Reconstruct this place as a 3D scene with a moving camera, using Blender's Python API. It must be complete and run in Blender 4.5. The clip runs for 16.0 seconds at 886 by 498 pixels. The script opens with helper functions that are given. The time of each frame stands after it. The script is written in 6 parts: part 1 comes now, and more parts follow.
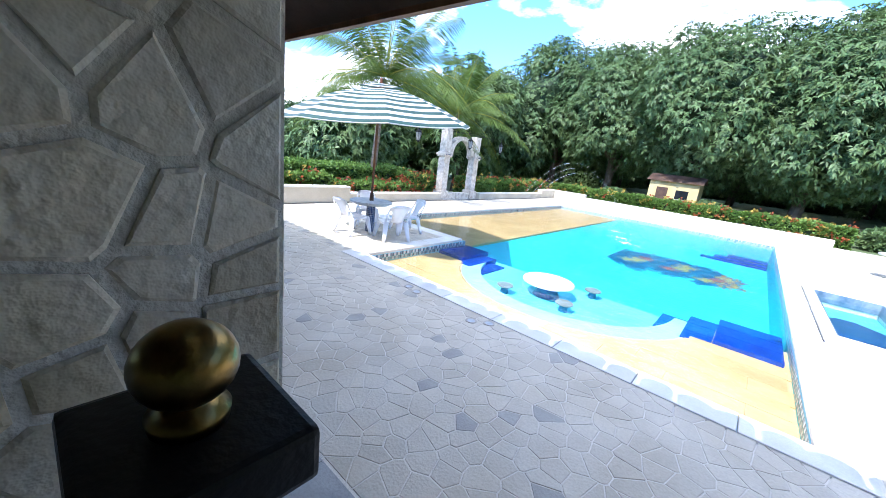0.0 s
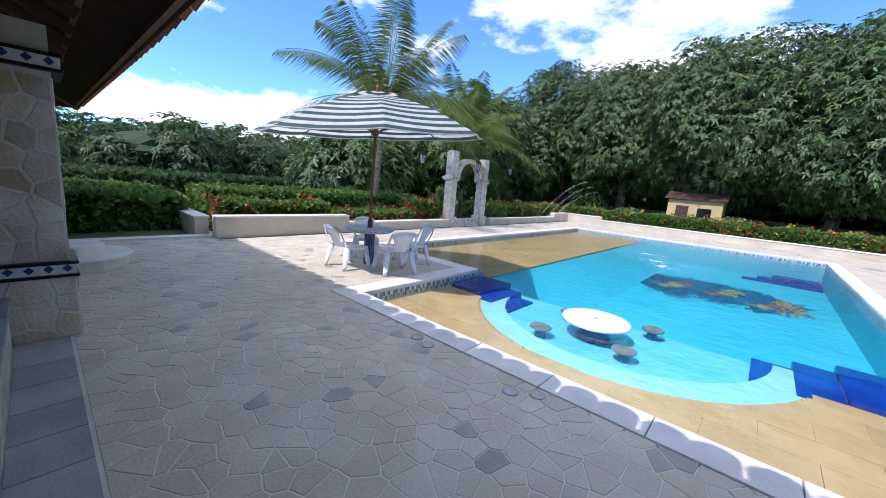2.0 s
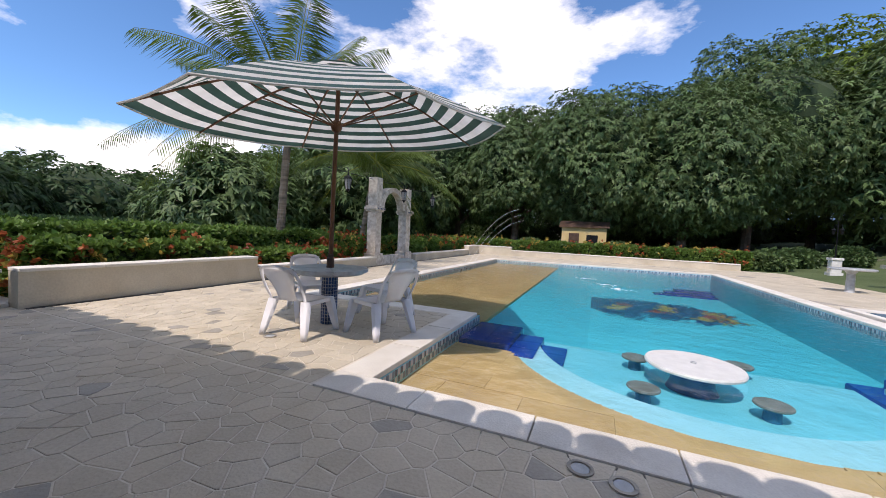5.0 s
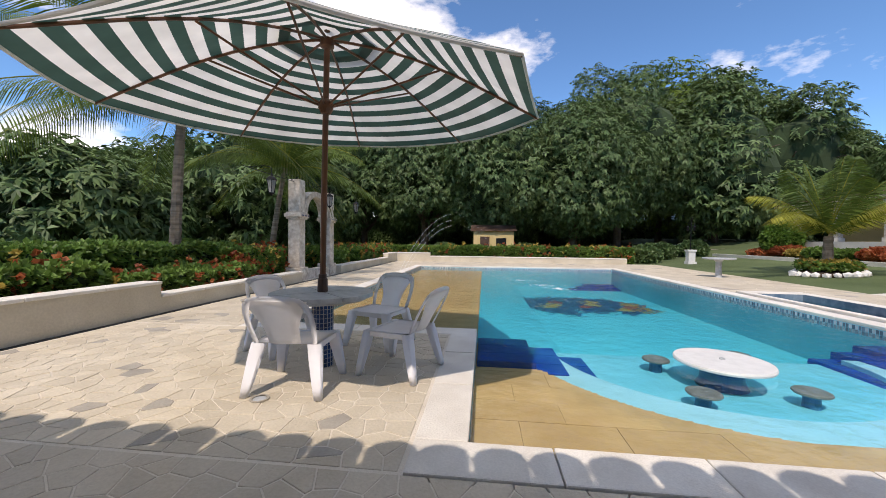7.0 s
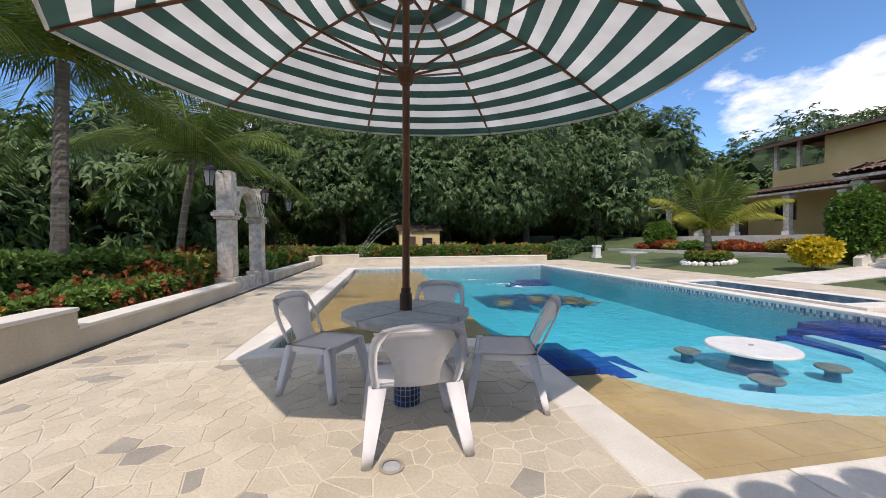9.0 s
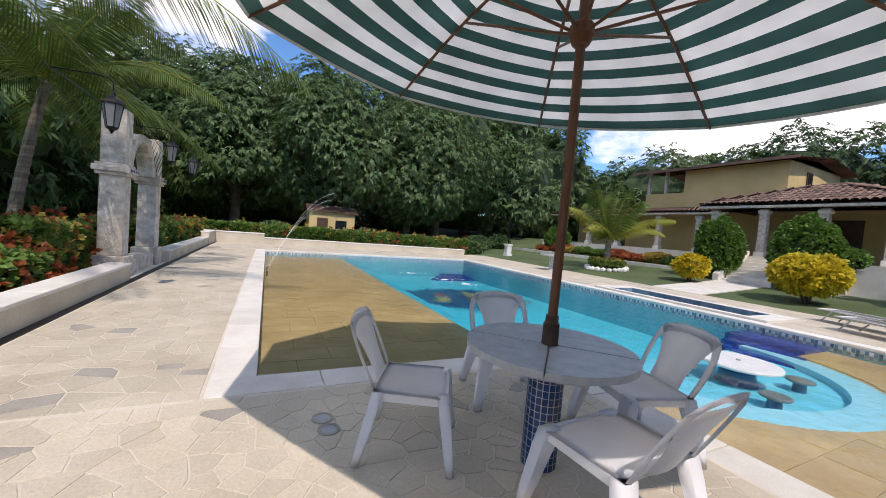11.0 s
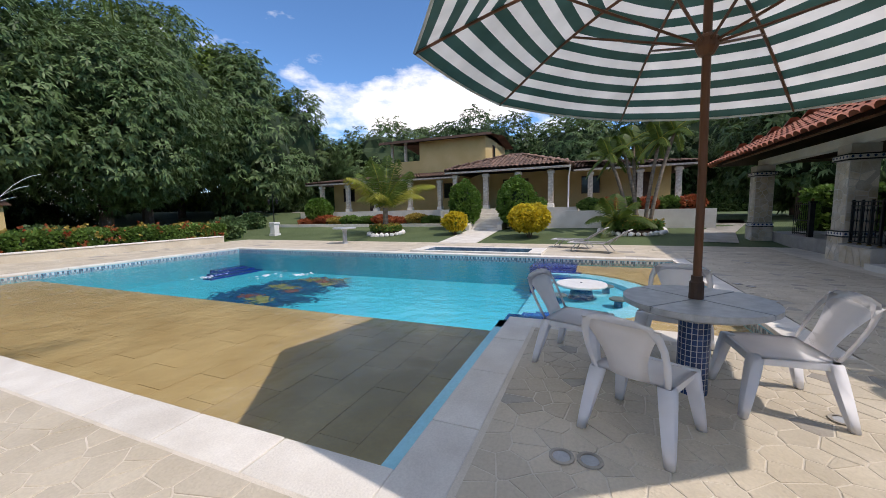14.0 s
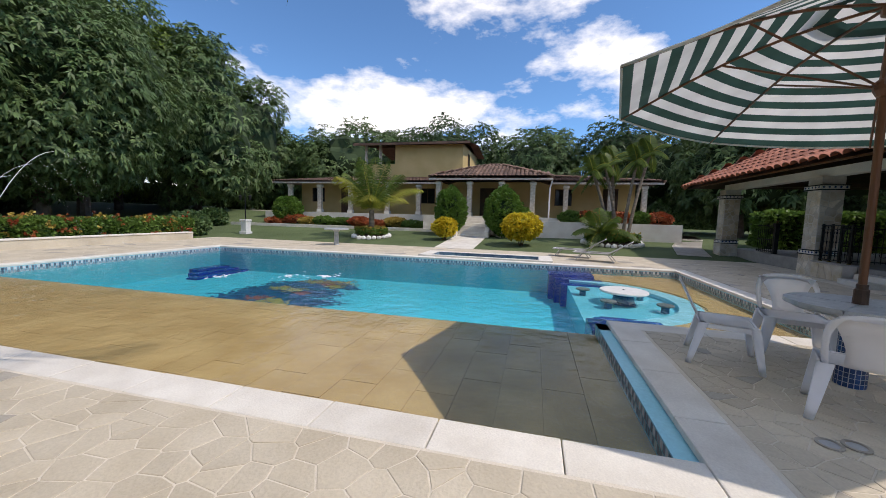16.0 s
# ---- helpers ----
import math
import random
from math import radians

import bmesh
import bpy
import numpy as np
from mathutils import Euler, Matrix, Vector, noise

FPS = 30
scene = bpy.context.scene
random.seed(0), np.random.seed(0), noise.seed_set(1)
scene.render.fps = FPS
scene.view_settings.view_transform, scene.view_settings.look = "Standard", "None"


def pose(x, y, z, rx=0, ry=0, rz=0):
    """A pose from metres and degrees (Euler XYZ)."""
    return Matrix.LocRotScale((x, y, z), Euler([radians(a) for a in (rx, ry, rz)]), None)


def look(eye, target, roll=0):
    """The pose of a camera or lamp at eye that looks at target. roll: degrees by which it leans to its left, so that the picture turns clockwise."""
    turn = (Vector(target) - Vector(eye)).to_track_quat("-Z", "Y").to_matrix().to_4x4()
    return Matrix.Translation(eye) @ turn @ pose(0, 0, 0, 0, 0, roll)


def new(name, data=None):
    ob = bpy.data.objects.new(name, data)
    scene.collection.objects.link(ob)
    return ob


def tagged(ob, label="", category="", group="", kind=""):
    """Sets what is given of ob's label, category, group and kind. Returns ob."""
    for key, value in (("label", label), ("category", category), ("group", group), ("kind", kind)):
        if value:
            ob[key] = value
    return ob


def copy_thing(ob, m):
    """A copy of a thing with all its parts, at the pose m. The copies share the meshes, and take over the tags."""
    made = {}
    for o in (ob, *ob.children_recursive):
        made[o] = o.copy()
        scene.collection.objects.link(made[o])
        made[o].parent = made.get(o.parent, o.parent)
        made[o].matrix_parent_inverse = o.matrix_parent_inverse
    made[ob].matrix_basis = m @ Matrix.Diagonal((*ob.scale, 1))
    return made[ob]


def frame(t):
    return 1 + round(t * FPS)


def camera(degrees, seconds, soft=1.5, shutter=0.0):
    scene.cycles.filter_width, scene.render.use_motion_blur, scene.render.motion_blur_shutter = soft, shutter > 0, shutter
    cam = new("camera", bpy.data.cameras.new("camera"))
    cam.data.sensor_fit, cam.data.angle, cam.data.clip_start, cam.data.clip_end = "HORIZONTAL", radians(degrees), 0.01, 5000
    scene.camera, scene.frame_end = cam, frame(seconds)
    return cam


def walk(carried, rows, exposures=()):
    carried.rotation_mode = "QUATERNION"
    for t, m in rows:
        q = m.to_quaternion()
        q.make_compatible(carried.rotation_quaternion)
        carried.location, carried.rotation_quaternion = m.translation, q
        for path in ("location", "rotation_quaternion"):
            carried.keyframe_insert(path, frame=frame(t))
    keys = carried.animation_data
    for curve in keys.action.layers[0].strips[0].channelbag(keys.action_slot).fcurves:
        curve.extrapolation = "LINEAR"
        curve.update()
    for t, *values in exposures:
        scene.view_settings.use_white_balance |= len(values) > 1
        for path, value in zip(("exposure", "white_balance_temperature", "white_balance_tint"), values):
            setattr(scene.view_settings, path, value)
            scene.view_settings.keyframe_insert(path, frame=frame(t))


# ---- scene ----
cam = camera(101.5, 16.0, soft=0.8)
PATH = [
    (0, (5.546, -4.337, 2.089), (4.308, -2.851, 1.582), 7.1),
    (0.5, (5.399, -4.039, 2.049), (4.215, -2.528, 1.489), 6.7),
    (1, (5.292, -3.750, 1.974), (3.949, -2.329, 1.553), 7.5),
    (1.5, (5.030, -3.551, 1.893), (3.661, -2.154, 1.475), 6.7),
    (2, (4.533, -3.334, 1.773), (3.232, -1.856, 1.422), 4.7),
    (2.5, (4.064, -3.033, 1.624), (2.835, -1.480, 1.344), 4.5),
    (3, (3.514, -2.923, 1.471), (2.387, -1.285, 1.258), 5.7),
    (3.5, (3.071, -2.869, 1.324), (2.023, -1.173, 1.170), 4.7),
    (6, (0.927, -2.564, 1.323), (0.399, -0.637, 1.251), 1.4),
    (6.5, (0.522, -2.477, 1.308), (0.147, -0.513, 1.256), 0.4),
    (7, (0.084, -2.329, 1.304), (-0.140, -0.342, 1.260), 0.6),
    (7.5, (-0.354, -2.215, 1.312), (-0.386, -0.215, 1.274), 0.9),
    (8, (-0.813, -2.027, 1.325), (-0.691, -0.032, 1.232), 1.0),
    (8.5, (-1.266, -1.857, 1.335), (-1.055, 0.130, 1.256), 2.8),
    (9, (-1.730, -1.715, 1.327), (-1.416, 0.260, 1.282), -0.5),
    (11.5, (-3.608, -0.087, 1.480), (-2.546, 1.604, 1.363), 3.4),
    (12, (-4.040, 0.245, 1.560), (-2.789, 1.798, 1.402), -1.0),
    (12.5, (-4.297, 0.654, 1.525), (-2.904, 2.062, 1.248), -0.6),
    (13, (-4.596, 1.102, 1.589), (-3.029, 2.308, 1.287), 0.7),
    (13.5, (-4.784, 1.539, 1.529), (-3.045, 2.497, 1.293), -1.0),
    (14, (-4.906, 2.015, 1.508), (-3.070, 2.776, 1.291), -1.3),
    (14.5, (-5.006, 2.421, 1.485), (-3.122, 3.065, 1.301), 3.0),
    (15, (-5.190, 2.966, 1.505), (-3.265, 3.470, 1.307), 1.8),
    (15.5, (-5.378, 3.512, 1.482), (-3.458, 4.028, 1.270), -0.1),
    (16, (-5.632, 4.148, 1.468), (-3.700, 4.632, 1.284), 1.5),
]
walk(cam, [(t, look(eye, target, roll)) for t, eye, target, roll in PATH],
     exposures=[(0, 2.25, 5800, 16), (0.5, 2.0, 5800, 16), (1.0, 1.78, 5800, 18), (1.5, 1.42, 5850, 19), (2.0, 1.12, 5950, 21), (3.0, 0.75, 6250, 24), (3.5, 0.65, 6500, 24), (6.0, 0.74, 7030, 19), (7.0, 0.71, 7180, 19), (9.0, 0.71, 7030, 19), (12.5, 0.67, 6720, 19), (16.0, 0.53, 6920, 17)])

# ---- light ----
world = bpy.data.worlds.new("sky")
scene.world = world
world.use_nodes = True
_n, _l = world.node_tree.nodes, world.node_tree.links
_n.clear()
_out, _bg = _n.new("ShaderNodeOutputWorld"), _n.new("ShaderNodeBackground")
_sky = _n.new("ShaderNodeTexSky")
_sky.sky_type, _sky.sun_disc = "NISHITA", False
_sky.sun_elevation, _sky.sun_rotation = radians(54), radians(189.5)
_sky.altitude, _sky.air_density, _sky.dust_density, _sky.ozone_density = 1600, 0.95, 0.05, 4.5
_tc, _map = _n.new("ShaderNodeTexCoord"), _n.new("ShaderNodeMapping")
_map.inputs["Scale"].default_value = (1.0, 1.0, 2.2)
_map.inputs["Location"].default_value = (3.4, 1.3, 0.35)
_cn = _n.new("ShaderNodeTexNoise")
_cn.inputs["Scale"].default_value, _cn.inputs["Detail"].default_value, _cn.inputs["Roughness"].default_value = 2.0, 12, 0.6
_cr = _n.new("ShaderNodeValToRGB")
_cr.color_ramp.elements[0].position, _cr.color_ramp.elements[1].position = 0.50, 0.605
_mix = _n.new("ShaderNodeMix")
_mix.data_type = "RGBA"
_mix.inputs["B"].default_value = (6.0, 6.15, 6.3, 1)
_l.new(_tc.outputs["Generated"], _map.inputs["Vector"])
_l.new(_map.outputs["Vector"], _cn.inputs["Vector"])
_l.new(_cn.outputs["Fac"], _cr.inputs["Fac"])
_l.new(_cr.outputs["Color"], _mix.inputs["Factor"])
_deep = _n.new("ShaderNodeMix")
_deep.data_type, _deep.blend_type = "RGBA", "MULTIPLY"
_deep.inputs["Factor"].default_value, _deep.inputs["B"].default_value = 1.0, (0.62, 0.86, 0.95, 1)
_l.new(_sky.outputs["Color"], _deep.inputs["A"])
_l.new(_deep.outputs["Result"], _mix.inputs["A"])
_l.new(_mix.outputs["Result"], _bg.inputs["Color"])
_bg.inputs["Strength"].default_value = 0.15
_l.new(_bg.outputs["Background"], _out.inputs["Surface"])

sun_data = bpy.data.lights.new("sun", "SUN")
sun_data.energy, sun_data.angle, sun_data.color = 2.15, radians(0.55), (1.0, 0.955, 0.88)
sun = new("sun", sun_data)
sun.matrix_world = look((-6.6, -39, 55), (0, 0, 0))


# ---- materials ----
def mat(name, c1, c2, scale=6.0, rough=0.7, bump=0.0, fine=60.0, vary=0.0, metal=0.0, c3=None, island=0.0, spec=0.5, stretch=None, sss=0.0):
    m = bpy.data.materials.new(name)
    m.use_nodes = True
    n, l = m.node_tree.nodes, m.node_tree.links
    b = n["Principled BSDF"]
    tc = n.new("ShaderNodeTexCoord")
    src = tc.outputs["Object"]
    geo = n.new("ShaderNodeNewGeometry")
    src = geo.outputs["Position"]
    if stretch:
        mp = n.new("ShaderNodeMapping")
        mp.inputs["Scale"].default_value = stretch
        l.new(src, mp.inputs["Vector"])
        src = mp.outputs["Vector"]
    big, small = n.new("ShaderNodeTexNoise"), n.new("ShaderNodeTexNoise")
    big.inputs["Scale"].default_value, big.inputs["Detail"].default_value = scale, 4
    small.inputs["Scale"].default_value, small.inputs["Detail"].default_value = fine, 3
    l.new(src, big.inputs["Vector"])
    l.new(src, small.inputs["Vector"])
    ramp = n.new("ShaderNodeValToRGB")
    ramp.color_ramp.elements[0].position, ramp.color_ramp.elements[1].position = 0.32, 0.68
    ramp.color_ramp.elements[0].color, ramp.color_ramp.elements[1].color = (*c1, 1), (*c2, 1)
    if c3:
        e = ramp.color_ramp.elements.new(0.86)
        e.color = (*c3, 1)
    l.new(big.outputs["Fac"], ramp.inputs["Fac"])
    hsv = n.new("ShaderNodeHueSaturation")
    l.new(ramp.outputs["Color"], hsv.inputs["Color"])
    mul = n.new("ShaderNodeMath")
    mul.operation, mul.inputs[1].default_value = "MULTIPLY_ADD", 0.3
    mul.inputs[2].default_value = 0.85
    l.new(small.outputs["Fac"], mul.inputs[0])
    val = mul.outputs[0]
    for amount, node, sock in ((vary, "ShaderNodeObjectInfo", "Random"), (island, "ShaderNodeNewGeometry", "Random Per Island")):
        if amount:
            oi = n.new(node)
            ma = n.new("ShaderNodeMath")
            ma.operation, ma.inputs[1].default_value, ma.inputs[2].default_value = "MULTIPLY_ADD", amount, 1 - amount / 2
            l.new(oi.outputs[sock], ma.inputs[0])
            mm = n.new("ShaderNodeMath")
            mm.operation = "MULTIPLY"
            l.new(val, mm.inputs[0])
            l.new(ma.outputs[0], mm.inputs[1])
            val = mm.outputs[0]
    l.new(val, hsv.inputs["Value"])
    l.new(hsv.outputs["Color"], b.inputs["Base Color"])
    b.inputs["Roughness"].default_value, b.inputs["Metallic"].default_value = rough, metal
    b.inputs["Specular IOR Level"].default_value = spec
    if bump:
        bp = n.new("ShaderNodeBump")
        bp.inputs["Strength"].default_value, bp.inputs["Distance"].default_value = bump, 0.02
        l.new(small.outputs["Fac"], bp.inputs["Height"])
        l.new(bp.outputs["Normal"], b.inputs["Normal"])
    return m


def leafmat(name, c1, c2, island=0.7, scale=0.5, glow=0.35):
    """Leaves: a rough gloss with some light let through."""
    m = mat(name, c1, c2, scale, 0.5, 0, 3.0, 0, 0, None, island, 0.3)
    n, l = m.node_tree.nodes, m.node_tree.links
    b, out = n["Principled BSDF"], n["Material Output"]
    tr, mx = n.new("ShaderNodeBsdfTranslucent"), n.new("ShaderNodeMixShader")
    mx.inputs[0].default_value = glow
    l.new(b.inputs["Base Color"].links[0].from_socket, tr.inputs["Color"])
    l.new(b.outputs["BSDF"], mx.inputs[1])
    l.new(tr.outputs["BSDF"], mx.inputs[2])
    l.new(mx.outputs["Shader"], out.inputs["Surface"])
    return m


M = {
    "flag": mat("flagstone", (0.50, 0.435, 0.325), (0.60, 0.535, 0.42), 1.6, 0.75, 0.35, 45, 0.14, island=0.14),
    "flag_grey": mat("grey_flagstone", (0.31, 0.285, 0.24), (0.41, 0.375, 0.315), 3, 0.7, 0.35, 45, 0.2),
    "slate": mat("blue_grey_slate", (0.25, 0.245, 0.23), (0.35, 0.34, 0.31), 3, 0.7, 0.35, 45, 0.25),
    "mortar": mat("mortar", (0.60, 0.54, 0.44), (0.70, 0.64, 0.54), 3, 0.9, 0.4, 90),
    "coping": mat("coping_stone", (0.62, 0.58, 0.51), (0.74, 0.71, 0.64), 2.5, 0.75, 0.25, 70, 0.1),
    "tan": mat("tan_tile", (0.46, 0.295, 0.125), (0.57, 0.385, 0.18), 1.6, 0.55, 0.15, 40, 0.10, island=0.1),
    "tan_joint": mat("tan_joint", (0.54, 0.37, 0.18), (0.63, 0.45, 0.24), 3, 0.8, 0.1),
    "pool": mat("pool_plaster", (0.025, 0.44, 0.56), (0.045, 0.51, 0.62), 0.5, 0.6, 0.05, 20),
    "pool_light": mat("pool_ledge", (0.25, 0.60, 0.70), (0.33, 0.66, 0.75), 1, 0.6, 0.05, 30),
    "bar_floor": mat("bar_floor", (0.10, 0.52, 0.64), (0.15, 0.58, 0.69), 1, 0.6, 0.05, 30),
    "blue": mat("cobalt_tile", (0.004, 0.035, 0.27), (0.008, 0.06, 0.36), 3, 0.25, 0.05, 30, 0.3),
    "navy": mat("navy_mosaic", (0.006, 0.03, 0.11), (0.012, 0.06, 0.19), 5, 0.35, 0.05, 50, island=0.6),
    "band_dark": mat("waterline_dark", (0.07, 0.12, 0.18), (0.20, 0.25, 0.30), 6, 0.3, 0.05, 50, island=0.8),
    "band_pale": mat("waterline_pale", (0.48, 0.52, 0.54), (0.62, 0.65, 0.66), 6, 0.3, 0.05, 50, island=0.3),
    "white": leafmat("white_plastic", (0.84, 0.84, 0.86), (0.88, 0.88, 0.895), 0, 4, 0.22),
    "granite": mat("grey_granite", (0.34, 0.36, 0.37), (0.47, 0.49, 0.50), 12, 0.35, 0.05, 150, 0.08),
    "marble": mat("white_terrazzo", (0.66, 0.66, 0.63), (0.75, 0.75, 0.72), 8, 0.4, 0.05, 120),
    "wood": mat("umbrella_wood", (0.10, 0.038, 0.014), (0.19, 0.075, 0.03), 8, 0.45, 0.15, 60, stretch=(1, 1, 0.15)),
    "canvas_w": leafmat("white_canvas", (0.68, 0.665, 0.62), (0.76, 0.745, 0.70), 0, 3, 0.5),
    "canvas_g": leafmat("green_canvas", (0.028, 0.074, 0.06), (0.042, 0.098, 0.082), 0, 3, 0.3),
    "render": mat("cream_render", (0.50, 0.44, 0.33), (0.62, 0.56, 0.44), 1.3, 0.85, 0.3, 35, c3=(0.45, 0.34, 0.16)),
    "cream": mat("pale_stone_cap", (0.66, 0.62, 0.54), (0.76, 0.73, 0.66), 2.0, 0.8, 0.25, 50, 0.08),
    "coral": mat("coral_stone", (0.44, 0.375, 0.295), (0.72, 0.665, 0.575), 7, 0.9, 0.8, 40, c3=(0.78, 0.73, 0.65)),
    "rubble": mat("rubble_stone", (0.45, 0.36, 0.22), (0.70, 0.65, 0.57), 2.2, 0.85, 0.6, 30, 0.4, c3=(0.76, 0.73, 0.67)),
    "rubble_joint": mat("rubble_mortar", (0.52, 0.48, 0.42), (0.64, 0.61, 0.55), 4, 0.9, 0.5, 60),
    "yellow": mat("ochre_wall", (0.53, 0.39, 0.16), (0.62, 0.47, 0.22), 0.8, 0.85, 0.2, 30),
    "tile": mat("clay_roof_tile", (0.30, 0.10, 0.055), (0.44, 0.17, 0.10), 2.0, 0.8, 0.3, 30, 0.4, island=0.45),
    "tile_old": mat("old_roof_tile", (0.10, 0.062, 0.045), (0.20, 0.12, 0.085), 1.2, 0.85, 0.3, 25, 0.4, island=0.5),
    "iron": mat("black_iron", (0.008, 0.008, 0.009), (0.018, 0.018, 0.02), 5, 0.4, 0.1, 60, metal=0.6),
    "brass": mat("tarnished_brass", (0.13, 0.085, 0.03), (0.27, 0.18, 0.06), 9, 0.32, 0.05, 60, metal=1.0),
    "darkwood": mat("dark_wood", (0.05, 0.026, 0.015), (0.10, 0.052, 0.03), 4, 0.6, 0.2, 50),
    "glass": mat("lantern_glass", (0.35, 0.37, 0.37), (0.45, 0.46, 0.46), 4, 0.15, 0.0, 30),
    "darkglass": mat("dark_pane", (0.012, 0.014, 0.016), (0.02, 0.023, 0.026), 2, 0.08, 0.0),
    "grass": mat("lawn_grass", (0.058, 0.088, 0.028), (0.10, 0.138, 0.052), 0.35, 0.95, 0.8, 28, c3=(0.15, 0.152, 0.075)),
    "soil": mat("garden_soil", (0.05, 0.032, 0.02), (0.09, 0.06, 0.04), 3, 0.95, 0.6, 40),
    "drive": mat("driveway", (0.30, 0.27, 0.22), (0.40, 0.37, 0.31), 0.6, 0.95, 0.4, 20),
    "bark": mat("bark", (0.085, 0.062, 0.045), (0.16, 0.12, 0.09), 4, 0.95, 0.8, 30),
    "palmbark": mat("palm_bark", (0.13, 0.105, 0.075), (0.24, 0.20, 0.15), 5, 0.95, 0.8, 30, stretch=(0.3, 0.3, 3)),
    "mango": leafmat("mango_leaves", (0.072, 0.132, 0.045), (0.145, 0.215, 0.08), 0.8, 0.35, 0.25),
    # near-black green: the shade inside crowns and hedges put into the colour
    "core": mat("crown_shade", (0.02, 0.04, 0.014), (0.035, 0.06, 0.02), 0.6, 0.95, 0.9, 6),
    "farleaf": leafmat("distant_leaves", (0.05, 0.098, 0.036), (0.085, 0.14, 0.052), 0.7, 0.12),
    "lime": leafmat("lime_leaves", (0.10, 0.17, 0.02), (0.18, 0.25, 0.03), 0.6, 0.6),
    "hedge": leafmat("hedge_leaves", (0.095, 0.18, 0.032), (0.17, 0.275, 0.06), 0.7, 0.7),
    "topiary": leafmat("topiary_leaves", (0.08, 0.165, 0.024), (0.14, 0.25, 0.042), 0.6, 1.0),
    "ybush": leafmat("yellow_leaves", (0.55, 0.42, 0.02), (0.68, 0.56, 0.05), 0.5, 1.2),
    "red": leafmat("red_flowers", (0.32, 0.07, 0.03), (0.46, 0.16, 0.06), 0.7, 1.5),
    "orange": leafmat("croton_leaves", (0.33, 0.23, 0.045), (0.47, 0.37, 0.09), 0.8, 1.5),
    "frond": leafmat("palm_fronds", (0.075, 0.125, 0.022), (0.13, 0.19, 0.035), 0.5, 0.5),
    "frond_y": leafmat("yellow_fronds", (0.22, 0.25, 0.03), (0.34, 0.33, 0.05), 0.5, 0.8),
    # far slopes tinted blue: the haze of distance is put into the base colour
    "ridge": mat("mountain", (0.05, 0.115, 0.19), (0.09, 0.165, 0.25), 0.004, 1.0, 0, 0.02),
    "pebble": mat("white_stone", (0.68, 0.67, 0.64), (0.78, 0.77, 0.74), 3, 0.8, 0.3, 30, 0.15),
    "foam": mat("water_jet", (0.75, 0.78, 0.8), (0.85, 0.87, 0.88), 9, 0.25, 0.1, 60),
    "talavera": mat("painted_tile", (0.62, 0.62, 0.58), (0.72, 0.72, 0.68), 6, 0.3, 0.05, 40),
    "darkstone": mat("dark_stone", (0.15, 0.15, 0.14), (0.24, 0.235, 0.22), 9, 0.5, 0.1, 90),
    "mosaic_y": mat("yellow_mosaic", (0.30, 0.24, 0.05), (0.42, 0.34, 0.09), 6, 0.4, 0.05, 40),
    "mosaic_r": mat("red_mosaic", (0.22, 0.05, 0.04), (0.33, 0.08, 0.06), 6, 0.4, 0.05, 40),
    "teal": mat("teal_mosaic", (0.012, 0.10, 0.20), (0.02, 0.15, 0.27), 5, 0.4, 0.05, 50, island=0.5),
    "grey": mat("grey_fabric", (0.36, 0.35, 0.34), (0.46, 0.45, 0.44), 6, 0.8, 0.2, 200),
}


def water_material():
    m = bpy.data.materials.new("pool_water")
    m.use_nodes = True
    n, l = m.node_tree.nodes, m.node_tree.links
    n.clear()
    out, mx = n.new("ShaderNodeOutputMaterial"), n.new("ShaderNodeMixShader")
    tr, gl, fr = n.new("ShaderNodeBsdfTransparent"), n.new("ShaderNodeBsdfGlossy"), n.new("ShaderNodeFresnel")
    tr.inputs["Color"].default_value = (0.84, 0.97, 1.0, 1)
    gl.inputs["Roughness"].default_value = 0.07
    fr.inputs["IOR"].default_value = 1.33
    geo = n.new("ShaderNodeNewGeometry")
    nz = n.new("ShaderNodeTexNoise")
    nz.inputs["Scale"].default_value, nz.inputs["Detail"].default_value = 4.2, 4
    bp = n.new("ShaderNodeBump")
    bp.inputs["Strength"].default_value, bp.inputs["Distance"].default_value = 0.7, 0.03
    l.new(geo.outputs["Position"], nz.inputs["Vector"])
    l.new(nz.outputs["Fac"], bp.inputs["Height"])
    l.new(bp.outputs["Normal"], gl.inputs["Normal"])
    l.new(bp.outputs["Normal"], fr.inputs["Normal"])
    l.new(fr.outputs["Fac"], mx.inputs[0])
    l.new(tr.outputs["BSDF"], mx.inputs[1])
    l.new(gl.outputs["BSDF"], mx.inputs[2])
    l.new(mx.outputs["Shader"], out.inputs["Surface"])
    return m


M["water"] = water_material()


# ---- building helpers ----
def part(name, bm, material, parent=None, label="", smooth=False):
    """Links a bmesh as one mesh object, under a thing or a part if one is given."""
    me = bpy.data.meshes.new(name)
    bmesh.ops.recalc_face_normals(bm, faces=bm.faces)
    bm.to_mesh(me)
    bm.free()
    for m in material if isinstance(material, (list, tuple)) else [material]:
        me.materials.append(M[m])
    if smooth:
        me.polygons.foreach_set("use_smooth", [True] * len(me.polygons))
    ob = new(name, me)
    ob.parent = parent
    if label:
        tagged(ob, label)
    return ob


def thing(name, at, label, category, group="", rz=0.0):
    ob = new(name)
    ob.matrix_basis = pose(*at, 0, 0, rz)
    return tagged(ob, label, category, group)


def piece(name, mesh, parent, m=None):
    ob = new(name, mesh)
    ob.parent = parent
    if m is not None:
        ob.matrix_basis = m
    return ob


